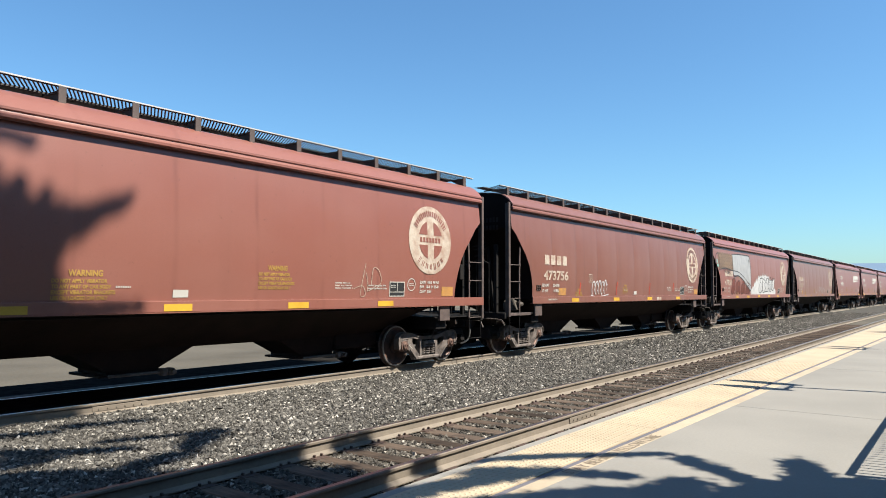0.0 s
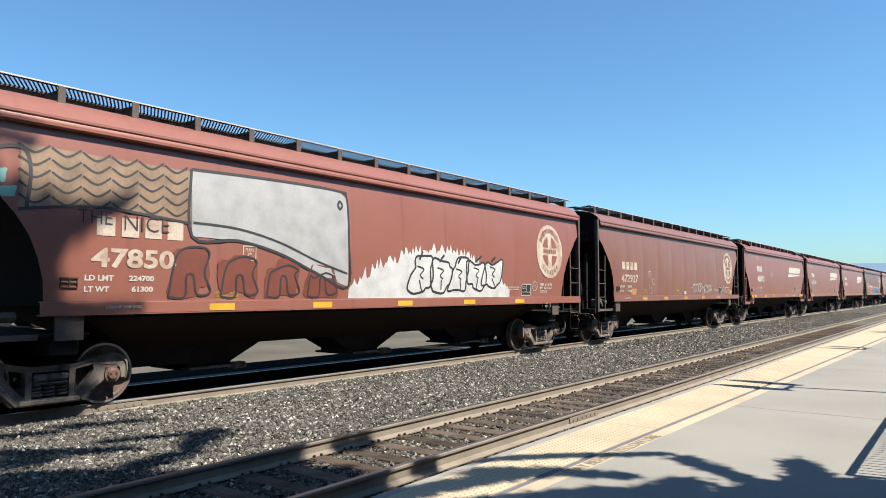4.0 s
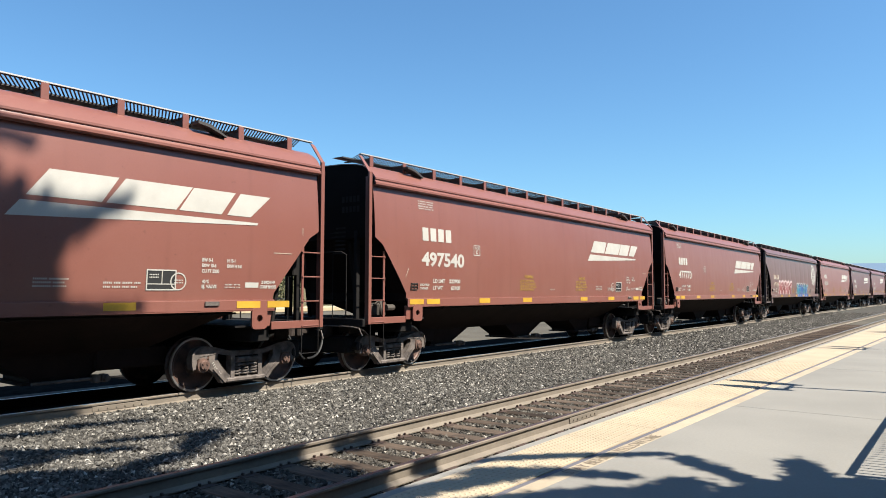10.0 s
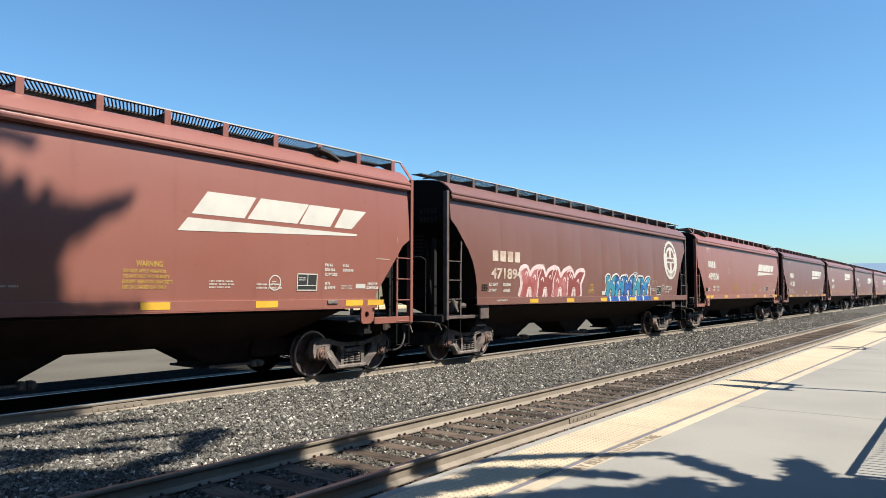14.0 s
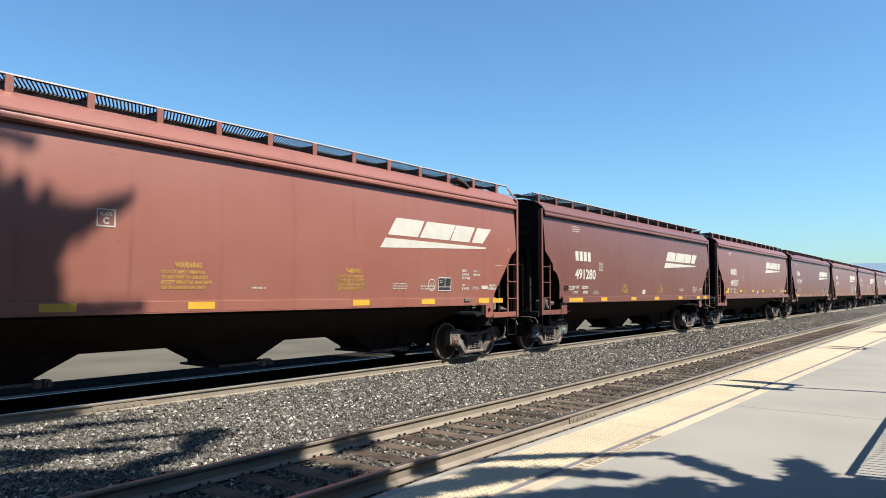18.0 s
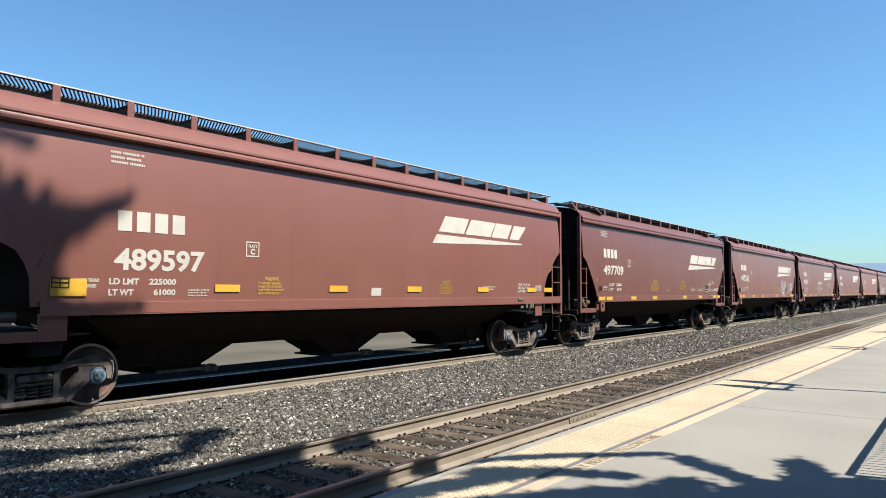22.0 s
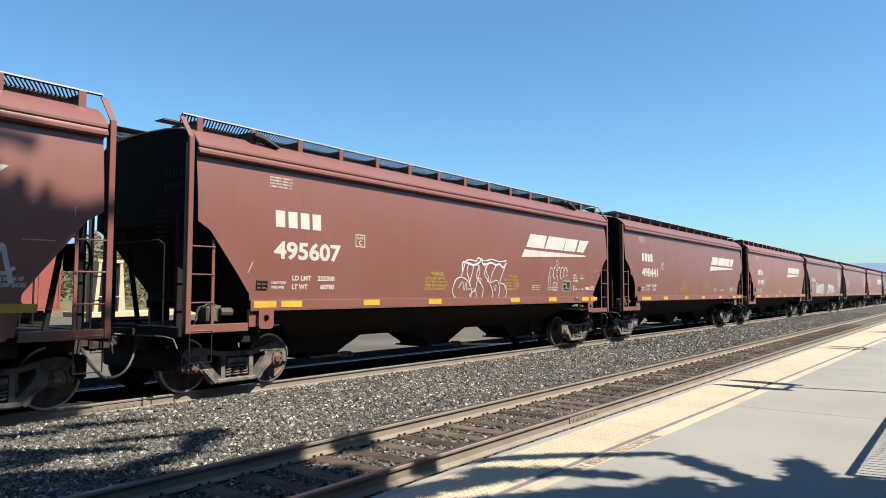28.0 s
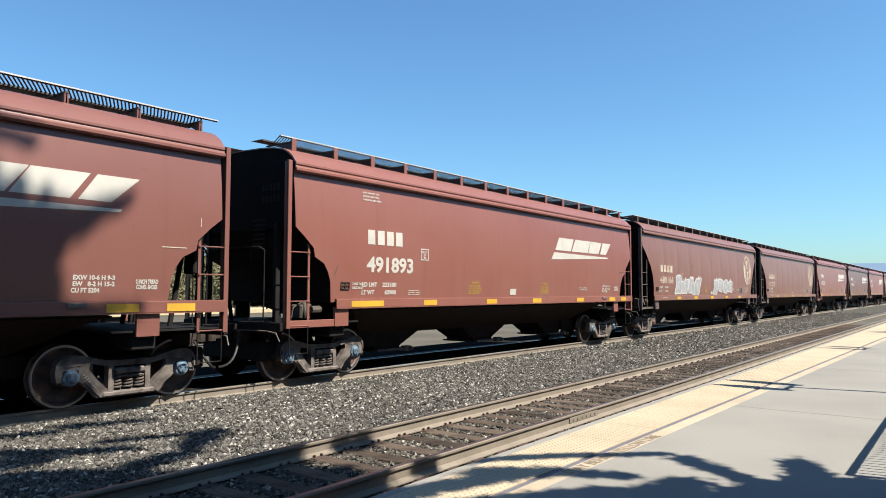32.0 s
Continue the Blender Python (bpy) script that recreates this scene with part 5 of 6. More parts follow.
    line(False, 0.05, (0.46, 0.9), (0.41, 0.65), (0.48, 0.5), (0.54, 0.35), (0.53, 0.15), (0.5, 0.0))
    line(False, 0.045, (0.62, 0.95), (0.56, 0.7), (0.65, 0.5), (0.72, 0.3), (0.73, 0.1), (0.7, 0.0))
    line(False, 0.045, (0.78, 0.93), (0.7, 0.7), (0.68, 0.5), (0.8, 0.55), (0.86, 0.35), (0.83, 0.1))
    line(False, 0.045, (0.98, 1.0), (0.9, 0.7), (0.86, 0.5), (0.95, 0.45), (1.0, 0.25), (0.95, 0.03))
    line(True, 0.045, (0.3, 0.2), (0.36, 0.05), (0.42, 0.1), (0.4, 0.3))
    line(False, 0.04, (0.4, 0.3), (0.43, 0.55), (0.47, 0.75), (0.44, 0.9))
    line(False, 0.04, (0.56, 0.9), (0.6, 0.72), (0.64, 0.6), (0.6, 0.5))
    line(False, 0.05, (0.14, 0.62), (0.18, 0.8), (0.22, 0.98), (0.3, 1.02), (0.4, 1.0), (0.44, 1.08), (0.55, 1.02), (0.7, 1.06), (0.85, 1.02), (1.0, 1.06))
    line(True, 0.03, (0.74, 0.4), (0.79, 0.42), (0.77, 0.3))
    line(False, 0.03, (0.44, 0.58), (0.5, 0.58), (0.47, 0.48))
    part("graffiti_outline", s, SPRAYW, c, "white outlined spray-painted shapes")
    loop_tag(c, 11.85, 12.95, 2.08, 2.46, 22)
    c = BY["497542"]
    thick_tag(c, 11.3, 12.8, 1.92, 2.42, 31)
    thick_tag(c, 11.55, 12.35, 1.5, 1.88, 33)
    thick_tag(c, 14.2, 14.75, 1.85, 2.3, 32)
    c = BY["472927"]
    loop_tag(c, 9.75, 11.05, 1.68, 2.1, 41, 0.03)
    loop_tag(c, 11.4, 12.5, 1.62, 2.06, 43, 0.026)
    s = Shape()
    for x in (9.6, 11.2):
        for k in range(3):
            a = k * 1.047 + 0.4
            stroke(s, [(x - 0.08 * math.cos(a), 1.88 - 0.08 * math.sin(a)), (x + 0.08 * math.cos(a), 1.88 + 0.08 * math.sin(a))], 0.024)
    stroke(s, [(10.95, 1.9), (11.15, 1.66), (11.4, 1.62), (11.45, 2.05)], 0.024)
    part("graffiti_tag", s, SPRAYW, c, "thin white sprayed stars")
    s = Shape()
    stroke(s, [(4.79, 1.98), (4.81, 2.14), (4.72, 2.2), (4.6, 2.1), (4.5, 1.9), (4.5, 1.7), (4.62, 1.62), (4.76, 1.66), (4.82, 1.8), (4.78, 1.9), (4.72, 1.86), (4.76, 1.78)], 0.02)
    stroke(s, [(4.8, 2.0), (4.9, 2.18), (5.04, 2.22), (5.12, 2.12), (5.02, 2.02), (4.86, 1.98), (5.06, 2.0), (5.15, 1.88), (5.04, 1.74), (4.84, 1.66), (4.72, 1.66)], 0.02)
    part("graffiti_tag", s, M_CREAM, c, "thin sprayed tag lines")
    c = BY["473756"]
    loop_tag(c, 5.05, 6.2, 1.6, 2.1, 57, 0.042)
    for x, z0, z1 in ((4.2, 1.62, 2.0), (7.06, 1.6, 2.05), (10.17, 1.58, 2.05), (12.83, 1.7, 2.08)):
        s = Shape()
        stroke(s, [(x - 0.03, z0), (x - 0.01, (z0 + z1) / 2), (x + 0.03, z1)], 0.07, 0.009)
        part("paint_run", s, RUSTRUN, c, "smeared red spray mark")
    s = Shape()
    stroke(s, [(5.0, 1.6), (5.5, 1.54), (6.4, 1.62)], 0.035)
    part("graffiti_tag", s, SPRAYW, c, "white sprayed underline")
    c = BY["478331"]
    tag_scribble(c, 12.6, 13.2, 1.62, 2.3, M_CREAM, 61, 0.015)
    c = BY["480166"]
    graffiti(c, 3.6, 7.0, 1.58, 2.4, SILVER, SPRAYW, 71, 4, 0.06, "silver bubble shapes with white outline")
    graffiti(c, 9.0, 12.2, 1.58, 2.4, SILVER, SPRAYW, 72, 4, 0.06, "silver bubble shapes with white outline")


paint_graffiti()


# ---------------------------------------------------------------- ground, tracks, platform
M_DIRT = mat("pale_gravel_ground", (0.088, 0.079, 0.064), 0.95, 0, 0.4, 0.3, 12, 0.02, spec=0.1)
M_BED = mat("ballast_bed", (0.075, 0.071, 0.064), 0.95, 0, 0.7, 9, 26, 0.03, spec=0.05)
M_RAIL = mat("dusty_rail_web", (0.168, 0.139, 0.108), 0.8, 0.1, 0.35, 1.5, 25, 0.002)
M_RAILTOP = mat("rail_running_surface", (0.2, 0.195, 0.205), 0.3, 0.9, 0.3, 1.5, 30)
M_TIE = mat("weathered_tie", (0.07, 0.051, 0.038), 0.9, 0, 0.5, 3, 18, 0.006, stretch=(6, 1, 1), tint=(0.032, 0.025, 0.021), rand=0.5, spec=0.1)
M_PLATE = mat("rusty_tie_plate", (0.06, 0.036, 0.027), 0.8, 0.2, 0.4, 8, 40)
M_CONC = mat("platform_concrete", (0.188, 0.178, 0.158), 0.85, 0, 0.2, 0.6, 35, 0.002, rand=0.05, spec=0.3)
M_TACT = mat("faded_tactile_yellow", (0.335, 0.268, 0.182), 0.8, 0, 0.2, 1.2, 30, 0.002, rand=0.04)
M_STRIPE = mat("worn_pale_stripe", (0.325, 0.265, 0.185), 0.8, 0, 0.3, 2, 30)
M_JOINT = mat("dark_joint_strip", (0.096, 0.09, 0.102), 0.8, 0, 0.3, 2, 30)


def stone_mat(name, gain, warm):
    m = bpy.data.materials.new(name)
    m.use_nodes = True
    N, K = m.node_tree.nodes, m.node_tree.links
    b = N["Principled BSDF"]
    b.inputs["Roughness"].default_value = 0.9
    b.inputs["Specular IOR Level"].default_value = 0.1
    g = N.new("ShaderNodeNewGeometry")
    r = N.new("ShaderNodeValToRGB")
    e = r.color_ramp.elements
    e[0].position, e[0].color = 0.0, (0.028, 0.0265, 0.024, 1)
    e[1].position, e[1].color = 1.0, (0.36, 0.337, 0.30, 1)
    a = r.color_ramp.elements.new(0.55)
    a.color = (0.078, 0.073, 0.066, 1)
    a = r.color_ramp.elements.new(0.9)
    a.color = (0.135, 0.127, 0.113, 1)
    for q in r.color_ramp.elements:
        c = q.color
        q.color = (c[0] * gain * warm, c[1] * gain, c[2] * gain / warm, 1)
    K.new(g.outputs["Random Per Island"], r.inputs[0])
    K.new(r.outputs[0], b.inputs["Base Color"])
    return m


M_STONE = stone_mat("ballast_stone", 1.0, 1.01)
M_STONE_OLD = stone_mat("dirty_ballast_stone", 0.8, 1.05)
Y1, Y3 = 4.62, 10.79     # near rail of each track
GAUGE = 1.505

s = Shape()
xs = [-400, -20, 0, 120, 400, 4000]
ys = [-2500, -60, 3.3, 4.0, 7.3, 8.4, 9.6, 10.2, 13.6, 15.0, 22, 4000]
hz = [-0.35, -0.35, -0.35, -0.2, -0.19, -0.24, -0.24, -0.19, -0.19, -0.32, -0.34, -0.34]
s.add([(x, y, z) for x in xs for y, z in zip(ys, hz)], [(i * 12 + j, (i + 1) * 12 + j, (i + 1) * 12 + j + 1, i * 12 + j + 1) for i in range(5) for j in range(11)])
thing("ground", s, M_DIRT, "pale dusty gravel ground reaching to the hills", "ground", kind="structure")
s = Shape()
ys2 = [3.55, 4.0, 4.3, 6.5, 6.9, 7.4, 8.4, 9.6, 10.2, 13.4, 14.6]
hz2 = [-0.26, -0.2, -0.2, -0.2, -0.175, -0.165, -0.2, -0.2, -0.165, -0.17, -0.3]
xs2 = [-30 + 5 * i for i in range(14)] + [50, 70, 100, 150, 250, 400]
nb = len(ys2)
s.add([(x, y, z) for x in xs2 for y, z in zip(ys2, hz2)], [(i * nb + j, (i + 1) * nb + j, (i + 1) * nb + j + 1, i * nb + j + 1) for i in range(len(xs2) - 1) for j in range(nb - 1)])
thing("ballast_bed", s, M_BED, "grey crushed stone track bed", "ballast", kind="structure")


# dark sheets that paint the train's shadow onto the far track bed
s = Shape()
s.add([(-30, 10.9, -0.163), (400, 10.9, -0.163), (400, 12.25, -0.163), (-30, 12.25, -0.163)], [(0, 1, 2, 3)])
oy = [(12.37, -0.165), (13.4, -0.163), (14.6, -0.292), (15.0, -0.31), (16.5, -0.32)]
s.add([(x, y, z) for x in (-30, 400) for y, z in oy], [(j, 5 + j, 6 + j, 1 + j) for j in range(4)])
thing("oily_bed", s, mat("shaded_track_bed", (0.02, 0.0185, 0.017), 0.95, 0, 0.6, 5, 26, 0.03, spec=0.0), "dark strips painting the train's shade on the bed", "ballast", kind="structure")


def bed_height(y):
    return np.interp(y, ys2, hz2)


def stones(n, x0, x1, y0, y1, size, seed, keep=None, sink=0.3):
    rng = np.random.default_rng(seed)
    base = np.array([(1, 0, 0), (-1, 0, 0), (0, 1, 0), (0, -1, 0), (0, 0, 1), (0, 0, -1)], float)
    faces = [(0, 2, 4), (2, 1, 4), (1, 3, 4), (3, 0, 4), (2, 0, 5), (1, 2, 5), (3, 1, 5), (0, 3, 5)]
    u = rng.random(n)
    X = x0 + (x1 - x0) * u ** 1.5
    Y = rng.uniform(y0, y1, n)
    if keep is not None:
        k = keep(X, Y)
        X, Y = X[k], Y[k]
        n = len(X)
    Z = bed_height(Y)
    sz = size * rng.uniform(0.5, 1.25, n)
    V = base[None] * sz[:, None, None] * rng.uniform(0.55, 1.3, (n, 6, 1)) * np.array([1, 1, 0.75])
    V += rng.normal(0, 0.22, (n, 6, 3)) * sz[:, None, None]
    a = rng.uniform(0, 6.283, n)
    c, q = np.cos(a), np.sin(a)
    x, y = V[..., 0] * c[:, None] - V[..., 1] * q[:, None], V[..., 0] * q[:, None] + V[..., 1] * c[:, None]
    t = rng.normal(0, 0.5, n)
    ct, st = np.cos(t)[:, None], np.sin(t)[:, None]
    y2, z2 = y * ct - V[..., 2] * st, y * st + V[..., 2] * ct
    P = np.stack([x + X[:, None], y2 + Y[:, None], z2 + (Z + sz * sink)[:, None]], -1).reshape(-1, 3)
    me = bpy.data.meshes.new("ballast_stones")
    F = (np.array(faces)[None] + 6 * np.arange(n)[:, None, None]).reshape(-1, 3)
    me.from_pydata(P.tolist(), [], F.tolist())
    me.materials.append(M_STONE_OLD if y1 < 6.3 else M_STONE)
    return me


TIE_STEP = 0.495


def off_ties(X, Y):
    near = (Y > 4.15) & (Y < 6.7)
    ph = (X / TIE_STEP) % 1.0
    return ~(near & (np.abs(ph - 0.5) < 0.225 * (0.72 + 0.28 * np.sin(X * 91.7) ** 2))) & (np.abs(Y - Y1) > 0.08) & (np.abs(Y - Y1 - GAUGE) > 0.09) & (np.abs(Y - Y3) > 0.1)


for n, x0, x1, y0, y1, sz, sd in ((84000, 2.2, 22, 6.2, 10.75, 0.031, 1), (42000, 18, 75, 6.2, 10.75, 0.042, 2), (34000, 2.4, 30, 3.62, 6.15, 0.031, 3)):
    ob = new("ballast_stones", stones(n, x0, x1, y0, y1, sz, sd, off_ties))
    tagged(ob, "loose grey crushed stones along the tracks", "ballast", kind="stuff")


def make_rail():
    """Rail profile drawn along the track."""
    prof = [(-0.07, -0.172), (0.07, -0.172), (0.07, -0.16), (0.012, -0.13), (0.009, -0.045), (0.034, -0.033), (0.036, -0.010), (0.028, 0.0), (-0.028, 0.0), (-0.036, -0.010), (-0.034, -0.033), (-0.009, -0.045), (-0.012, -0.13), (-0.07, -0.16)]
    body_, top = Shape(), Shape()
    x0, x1 = -60.0, 420.0
    n = len(prof)
    cols = [x0 + (x1 - x0) * i / 24 for i in range(25)]
    vs = [(x, y, z) for x in cols for y, z in prof]
    body_.add(vs, [(i * n + j, (i + 1) * n + j, (i + 1) * n + (j + 1) % n, i * n + (j + 1) % n) for i in range(24) for j in range(n) if j != 7])
    top.add(vs, [(i * n + j, (i + 1) * n + j, (i + 1) * n + j + 1, i * n + j + 1) for i in range(24) for j in (7,)])
    return body_, top


def make_joint():
    s = Shape()
    s.cbox(-0.45, 0.45, -0.026, -0.01, -0.128, -0.05, 0.004)
    for x in (-0.35, -0.21, -0.07, 0.07, 0.21, 0.35):
        s.tube((x, -0.026, -0.09), (x, -0.04, -0.09), 0.012, 6)
    return s


rb, rt = make_rail()
RB, RT = rb.mesh("rail", M_RAIL, 30), rt.mesh("rail_head", M_RAILTOP, 30)
tie = Shape()
tie.cbox(-0.115, 0.115, -1.28, 1.28, -0.32, -0.171, 0.012)
TIE = tie.mesh("tie", M_TIE)
pl = Shape()
for c in (-0.7525, 0.7525):
    pl.cbox(-0.1, 0.1, c - 0.17, c + 0.17, -0.175, -0.163, 0.003)
    for sx in (-0.055, 0.055):
        for sy in ((0.085,) if c < 0 else (-0.085,)):
            pl.cbox(sx - 0.01, sx + 0.01, c + sy - 0.018, c + sy + 0.018, -0.165, -0.135, 0.004)
PLT = pl.mesh("tie_plate", M_PLATE)
for name, yc, label in (("track_near", Y1 + GAUGE / 2, "near railway track with dusty rails on wooden ties"), ("track_far", Y3 + GAUGE / 2, "far railway track under the passing wagons")):
    tr = tagged(new(name), label, "railway track", kind="structure")
    for sy in (-1, 1):
        r_ = new("rail", RB)
        r_.parent = tr
        r_.location = (0, yc + sy * GAUGE / 2, 0)
        # the rail beneath the wagons gets its shade from a darker material
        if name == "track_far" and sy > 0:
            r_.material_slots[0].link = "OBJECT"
            r_.material_slots[0].material = M_UNDER_SHADE
        h_ = new("rail_head", RT)
        h_.parent = r_
        tagged(h_, "smooth dark running surface")
    jt = part("joint_bar", make_joint(), M_RAIL, tr, "bolted rail joint bar")
    jt.location = (9.55, yc - GAUGE / 2, 0) if name == "track_near" else (5.95, yc - GAUGE / 2, 0)
    for k in range(90 if name == "track_near" else 60):
        x = (5 + k + 0.5) * TIE_STEP
        o = new("tie", TIE)
        o.parent = tr
        o.location = (x, yc, 0.0 if name == "track_near" else -0.012)
        o.rotation_euler = (0, 0, 0.02 * math.sin(k * 7.3))
        if name == "track_near":
            q = new("tie_plate", PLT)
            q.parent = o

# platform
def line_y(x):
    return 2.92 - 0.019 * (x - 4.5)


EDGE = 3.53
PLATFORM = tagged(new("platform"), "low concrete station platform with faded yellow tactile edge", "platform", kind="structure")
x = -14.0
while x < 200:
    w = 6.0 if x < 40 else 20.0
    s = Shape()
    x1 = x + w - 0.012
    s.add([(x, -8.2, 0.2), (x1, -8.2, 0.2), (x1, line_y(x1) - 0.19, 0.2), (x, line_y(x) - 0.19, 0.2), (x, -8.2, -0.4), (x1, -8.2, -0.4), (x1, line_y(x1) - 0.19, -0.4), (x, line_y(x) - 0.19, -0.4)],
          [(0, 1, 2, 3), (7, 6, 5, 4), (0, 4, 5, 1), (1, 5, 6, 2), (2, 6, 7, 3), (3, 7, 4, 0)])
    part("slab", s, M_CONC, PLATFORM)
    x += w
s = Shape()
n = 60
for a, b_, z, nm, mt, lb in ((lambda x: line_y(x) - 0.187, lambda x: line_y(x) - 0.035, 0.199, "edge_stripe", M_STRIPE, "worn pale yellow stripe"),
                             (lambda x: line_y(x) - 0.032, lambda x: line_y(x) + 0.032, 0.192, "joint_strip", M_JOINT, "dark joint strip"),
                             (lambda x: EDGE - 0.0, lambda x: EDGE + 0.13, 0.185, "edge_curb", M_CONC, "grey concrete edge")):
    s = Shape()
    for i in range(26):
        xa, xb = -14 + i * 8, -6 + i * 8
        s.add([(xa, a(xa), z), (xb, a(xb), z), (xb, b_(xb), z), (xa, b_(xa), z), (xa, a(xa), -0.4), (xb, a(xb), -0.4), (xb, b_(xb), -0.4), (xa, b_(xa), -0.4)],
              [(0, 1, 2, 3), (0, 4, 5, 1), (2, 6, 7, 3)])
    part(nm, s, mt, PLATFORM, lb)
x = -14.0
while x < 200:
    w = 0.91 if x < 30 else 10.0
    s = Shape()
    x1 = x + w - 0.006
    s.add([(x, line_y(x) + 0.035, 0.2), (x1, line_y(x1) + 0.035, 0.2), (x1, EDGE, 0.2), (x, EDGE, 0.2), (x, line_y(x) + 0.035, 0.1), (x1, line_y(x1) + 0.035, 0.1), (x1, EDGE, 0.1), (x, EDGE, 0.1)],
          [(0, 1, 2, 3), (0, 4, 5, 1), (1, 5, 6, 2), (2, 6, 7, 3), (3, 7, 4, 0)])
    part("tactile_panel", s, M_TACT, PLATFORM)
    x += w
s = Shape()
i = 0
x = 3.6
while x < 17:
    y = line_y(x) + 0.07
    while y < EDGE - 0.02:
        a, b_ = 0.0125, 0.007
        s.add([(x - a, y - a, 0.2), (x + a, y - a, 0.2), (x + a, y + a, 0.2), (x - a, y + a, 0.2), (x - b_, y - b_, 0.2055), (x + b_, y - b_, 0.2055), (x + b_, y + b_, 0.2055), (x - b_, y + b_, 0.2055)],
              [(4, 5, 6, 7), (0, 1, 5, 4), (1, 2, 6, 5), (2, 3, 7, 6), (3, 0, 4, 7)])
        y += 0.06
    x += 0.06
tagged(part("tactile_domes", s, M_TACT, PLATFORM), kind="stuff")
vs, fs, w = text_mesh("STAY BEHIND YELLOW LINE", 0.10, 0.0)
s = Shape()
k = 2.0 / w
s.add([(5.45 + px * k, line_y(5.45 + px * k) - 0.17 + py * 1.15, 0.2035) for px, py in vs], fs)
part("painted_words", s, mat("worn_brown_lettering", (0.13, 0.1, 0.075), 0.8, 0, 0.5, 6, 40, tint=(0.22, 0.175, 0.12)), PLATFORM, "dark painted safety wording")

# ---------------------------------------------------------------- things beside the platform that throw shadows on it
M_STEEL = mat("painted_dark_steel", (0.03, 0.036, 0.036), 0.5, 0.3, 0.2, 3, 30)


def lamp_post(x, y):
    ob = thing("street_lamp", None, None, "dark steel platform lamp post with twin flat heads", "lamp post", "platform lamps")
    ob.location = (x, y, 0.2)
    s = Shape()
    s.cbox(-0.15, 0.15, -0.15, 0.15, 0, 0.05, 0.01)
    s.tube((0, 0, 0.05), (0, 0, 4.05), 0.06, 12, 0.045)
    part("pole", s, M_STEEL, ob, smooth=40)
    s = Shape()
    s.tube((-0.42, 0.05, 4.02), (0.36, 0.05, 4.02), 0.035, 8)
    part("arm", s, M_STEEL, ob)
    for dx in (-0.4, 0.34):
        s = Shape()
        plan = [(0.05, -0.05), (0.13, 0.15), (0.17, 0.45), (0.16, 0.75), (0.09, 1.0), (0.03, 1.12)]
        ring = [(dx + w, y) for w, y in plan] + [(dx - w, y) for w, y in reversed(plan)]
        n = len(ring)
        s.add([(x_, y_, 3.98) for x_, y_ in ring] + [(dx + (x_ - dx) * 0.7, y_, 4.07) for x_, y_ in ring],
              [tuple(reversed(range(n))), tuple(range(n, 2 * n))] + [(i, (i + 1) % n, n + (i + 1) % n, n + i) for i in range(n)])
        part("lamp_head", s, M_STEEL, ob)


for x in (13.1, 22.8, 32.5):
    lamp_post(x, -0.65)


def railing(x0, x1, y):
    ob = thing("railing", None, None, "dark steel ramp railing with upright bars", "railing")
    s = Shape()
    s.cbox(x0, x1, y - 0.025, y + 0.025, 1.22, 1.27, 0.01)
    s.cbox(x0, x1, y - 0.02, y + 0.02, 0.3, 0.34, 0.008)
    part("rail_bar", s, M_STEEL, ob)
    n = int((x1 - x0) / 0.11)
    me = Shape()
    me.box(-0.009, 0.009, -0.009, 0.009, 0.33, 1.23)
    me = me.mesh("baluster", M_STEEL)
    for i in range(1, n):
        b_ = new("baluster", me)
        b_.parent = ob
        b_.location = (x0 + 0.11 * i, y, 0)
    for x in (x0, (x0 + x1) / 2, x1):
        s = Shape()
        s.cbox(x - 0.03, x + 0.03, y - 0.03, y + 0.03, 0.2, 1.26, 0.008)
        part("post", s, M_STEEL, ob)


railing(7.0, 12.5, 0.1)

M_BARK = mat("grey_bark", (0.072, 0.054, 0.042), 0.9, 0, 0.5, 5, 30, 0.02, stretch=(3, 3, 0.6))
M_LEAF = mat("green_leaf", (0.036, 0.06, 0.018), 0.6, 0, 0.4, 1.5, 20)


# limbs over the platform side: height at the trunk, reach, droop, spray radius
TIERS = [(20.5, 1.8, 0.15, 0.06), (20.05, 1.32, 0.2, 0.06), (19.75, 1.4, 0.15, 0.06), (19.6, 1.65, 0.1, 0.09), (19.45, 1.95, 0.15, 0.1), (19.2, 2.1, 0.15, 0.13), (18.95, 2.1, 0.15, 0.14), (18.7, 2.05, 0.15, 0.14), (18.45, 2.1, 0.15, 0.14), (18.2, 2.1, 0.15, 0.13),
         (11.62, 2.2, 0.1, 0.17), (11.4, 2.1, 0.15, 0.2), (11.1, 1.95, 0.2, 0.2), (10.8, 2.1, 0.2, 0.2), (10.5, 2.1, 0.2, 0.2), (10.2, 1.85, 0.2, 0.2), (9.9, 1.65, 0.2, 0.2), (9.6, 1.65, 0.15, 0.16), (9.35, 1.6, 0.1, 0.12)]
LOW_TIERS = [(8.4, 1.5, 0.9, 0.1), (7.7, 1.3, 1.2, 0.09), (6.4, 1.75, 0.4, 0.16), (5.9, 1.9, 0.6, 0.16), (5.4, 2.3, 0.5, 0.2), (4.9, 2.4, 0.5, 0.2)]
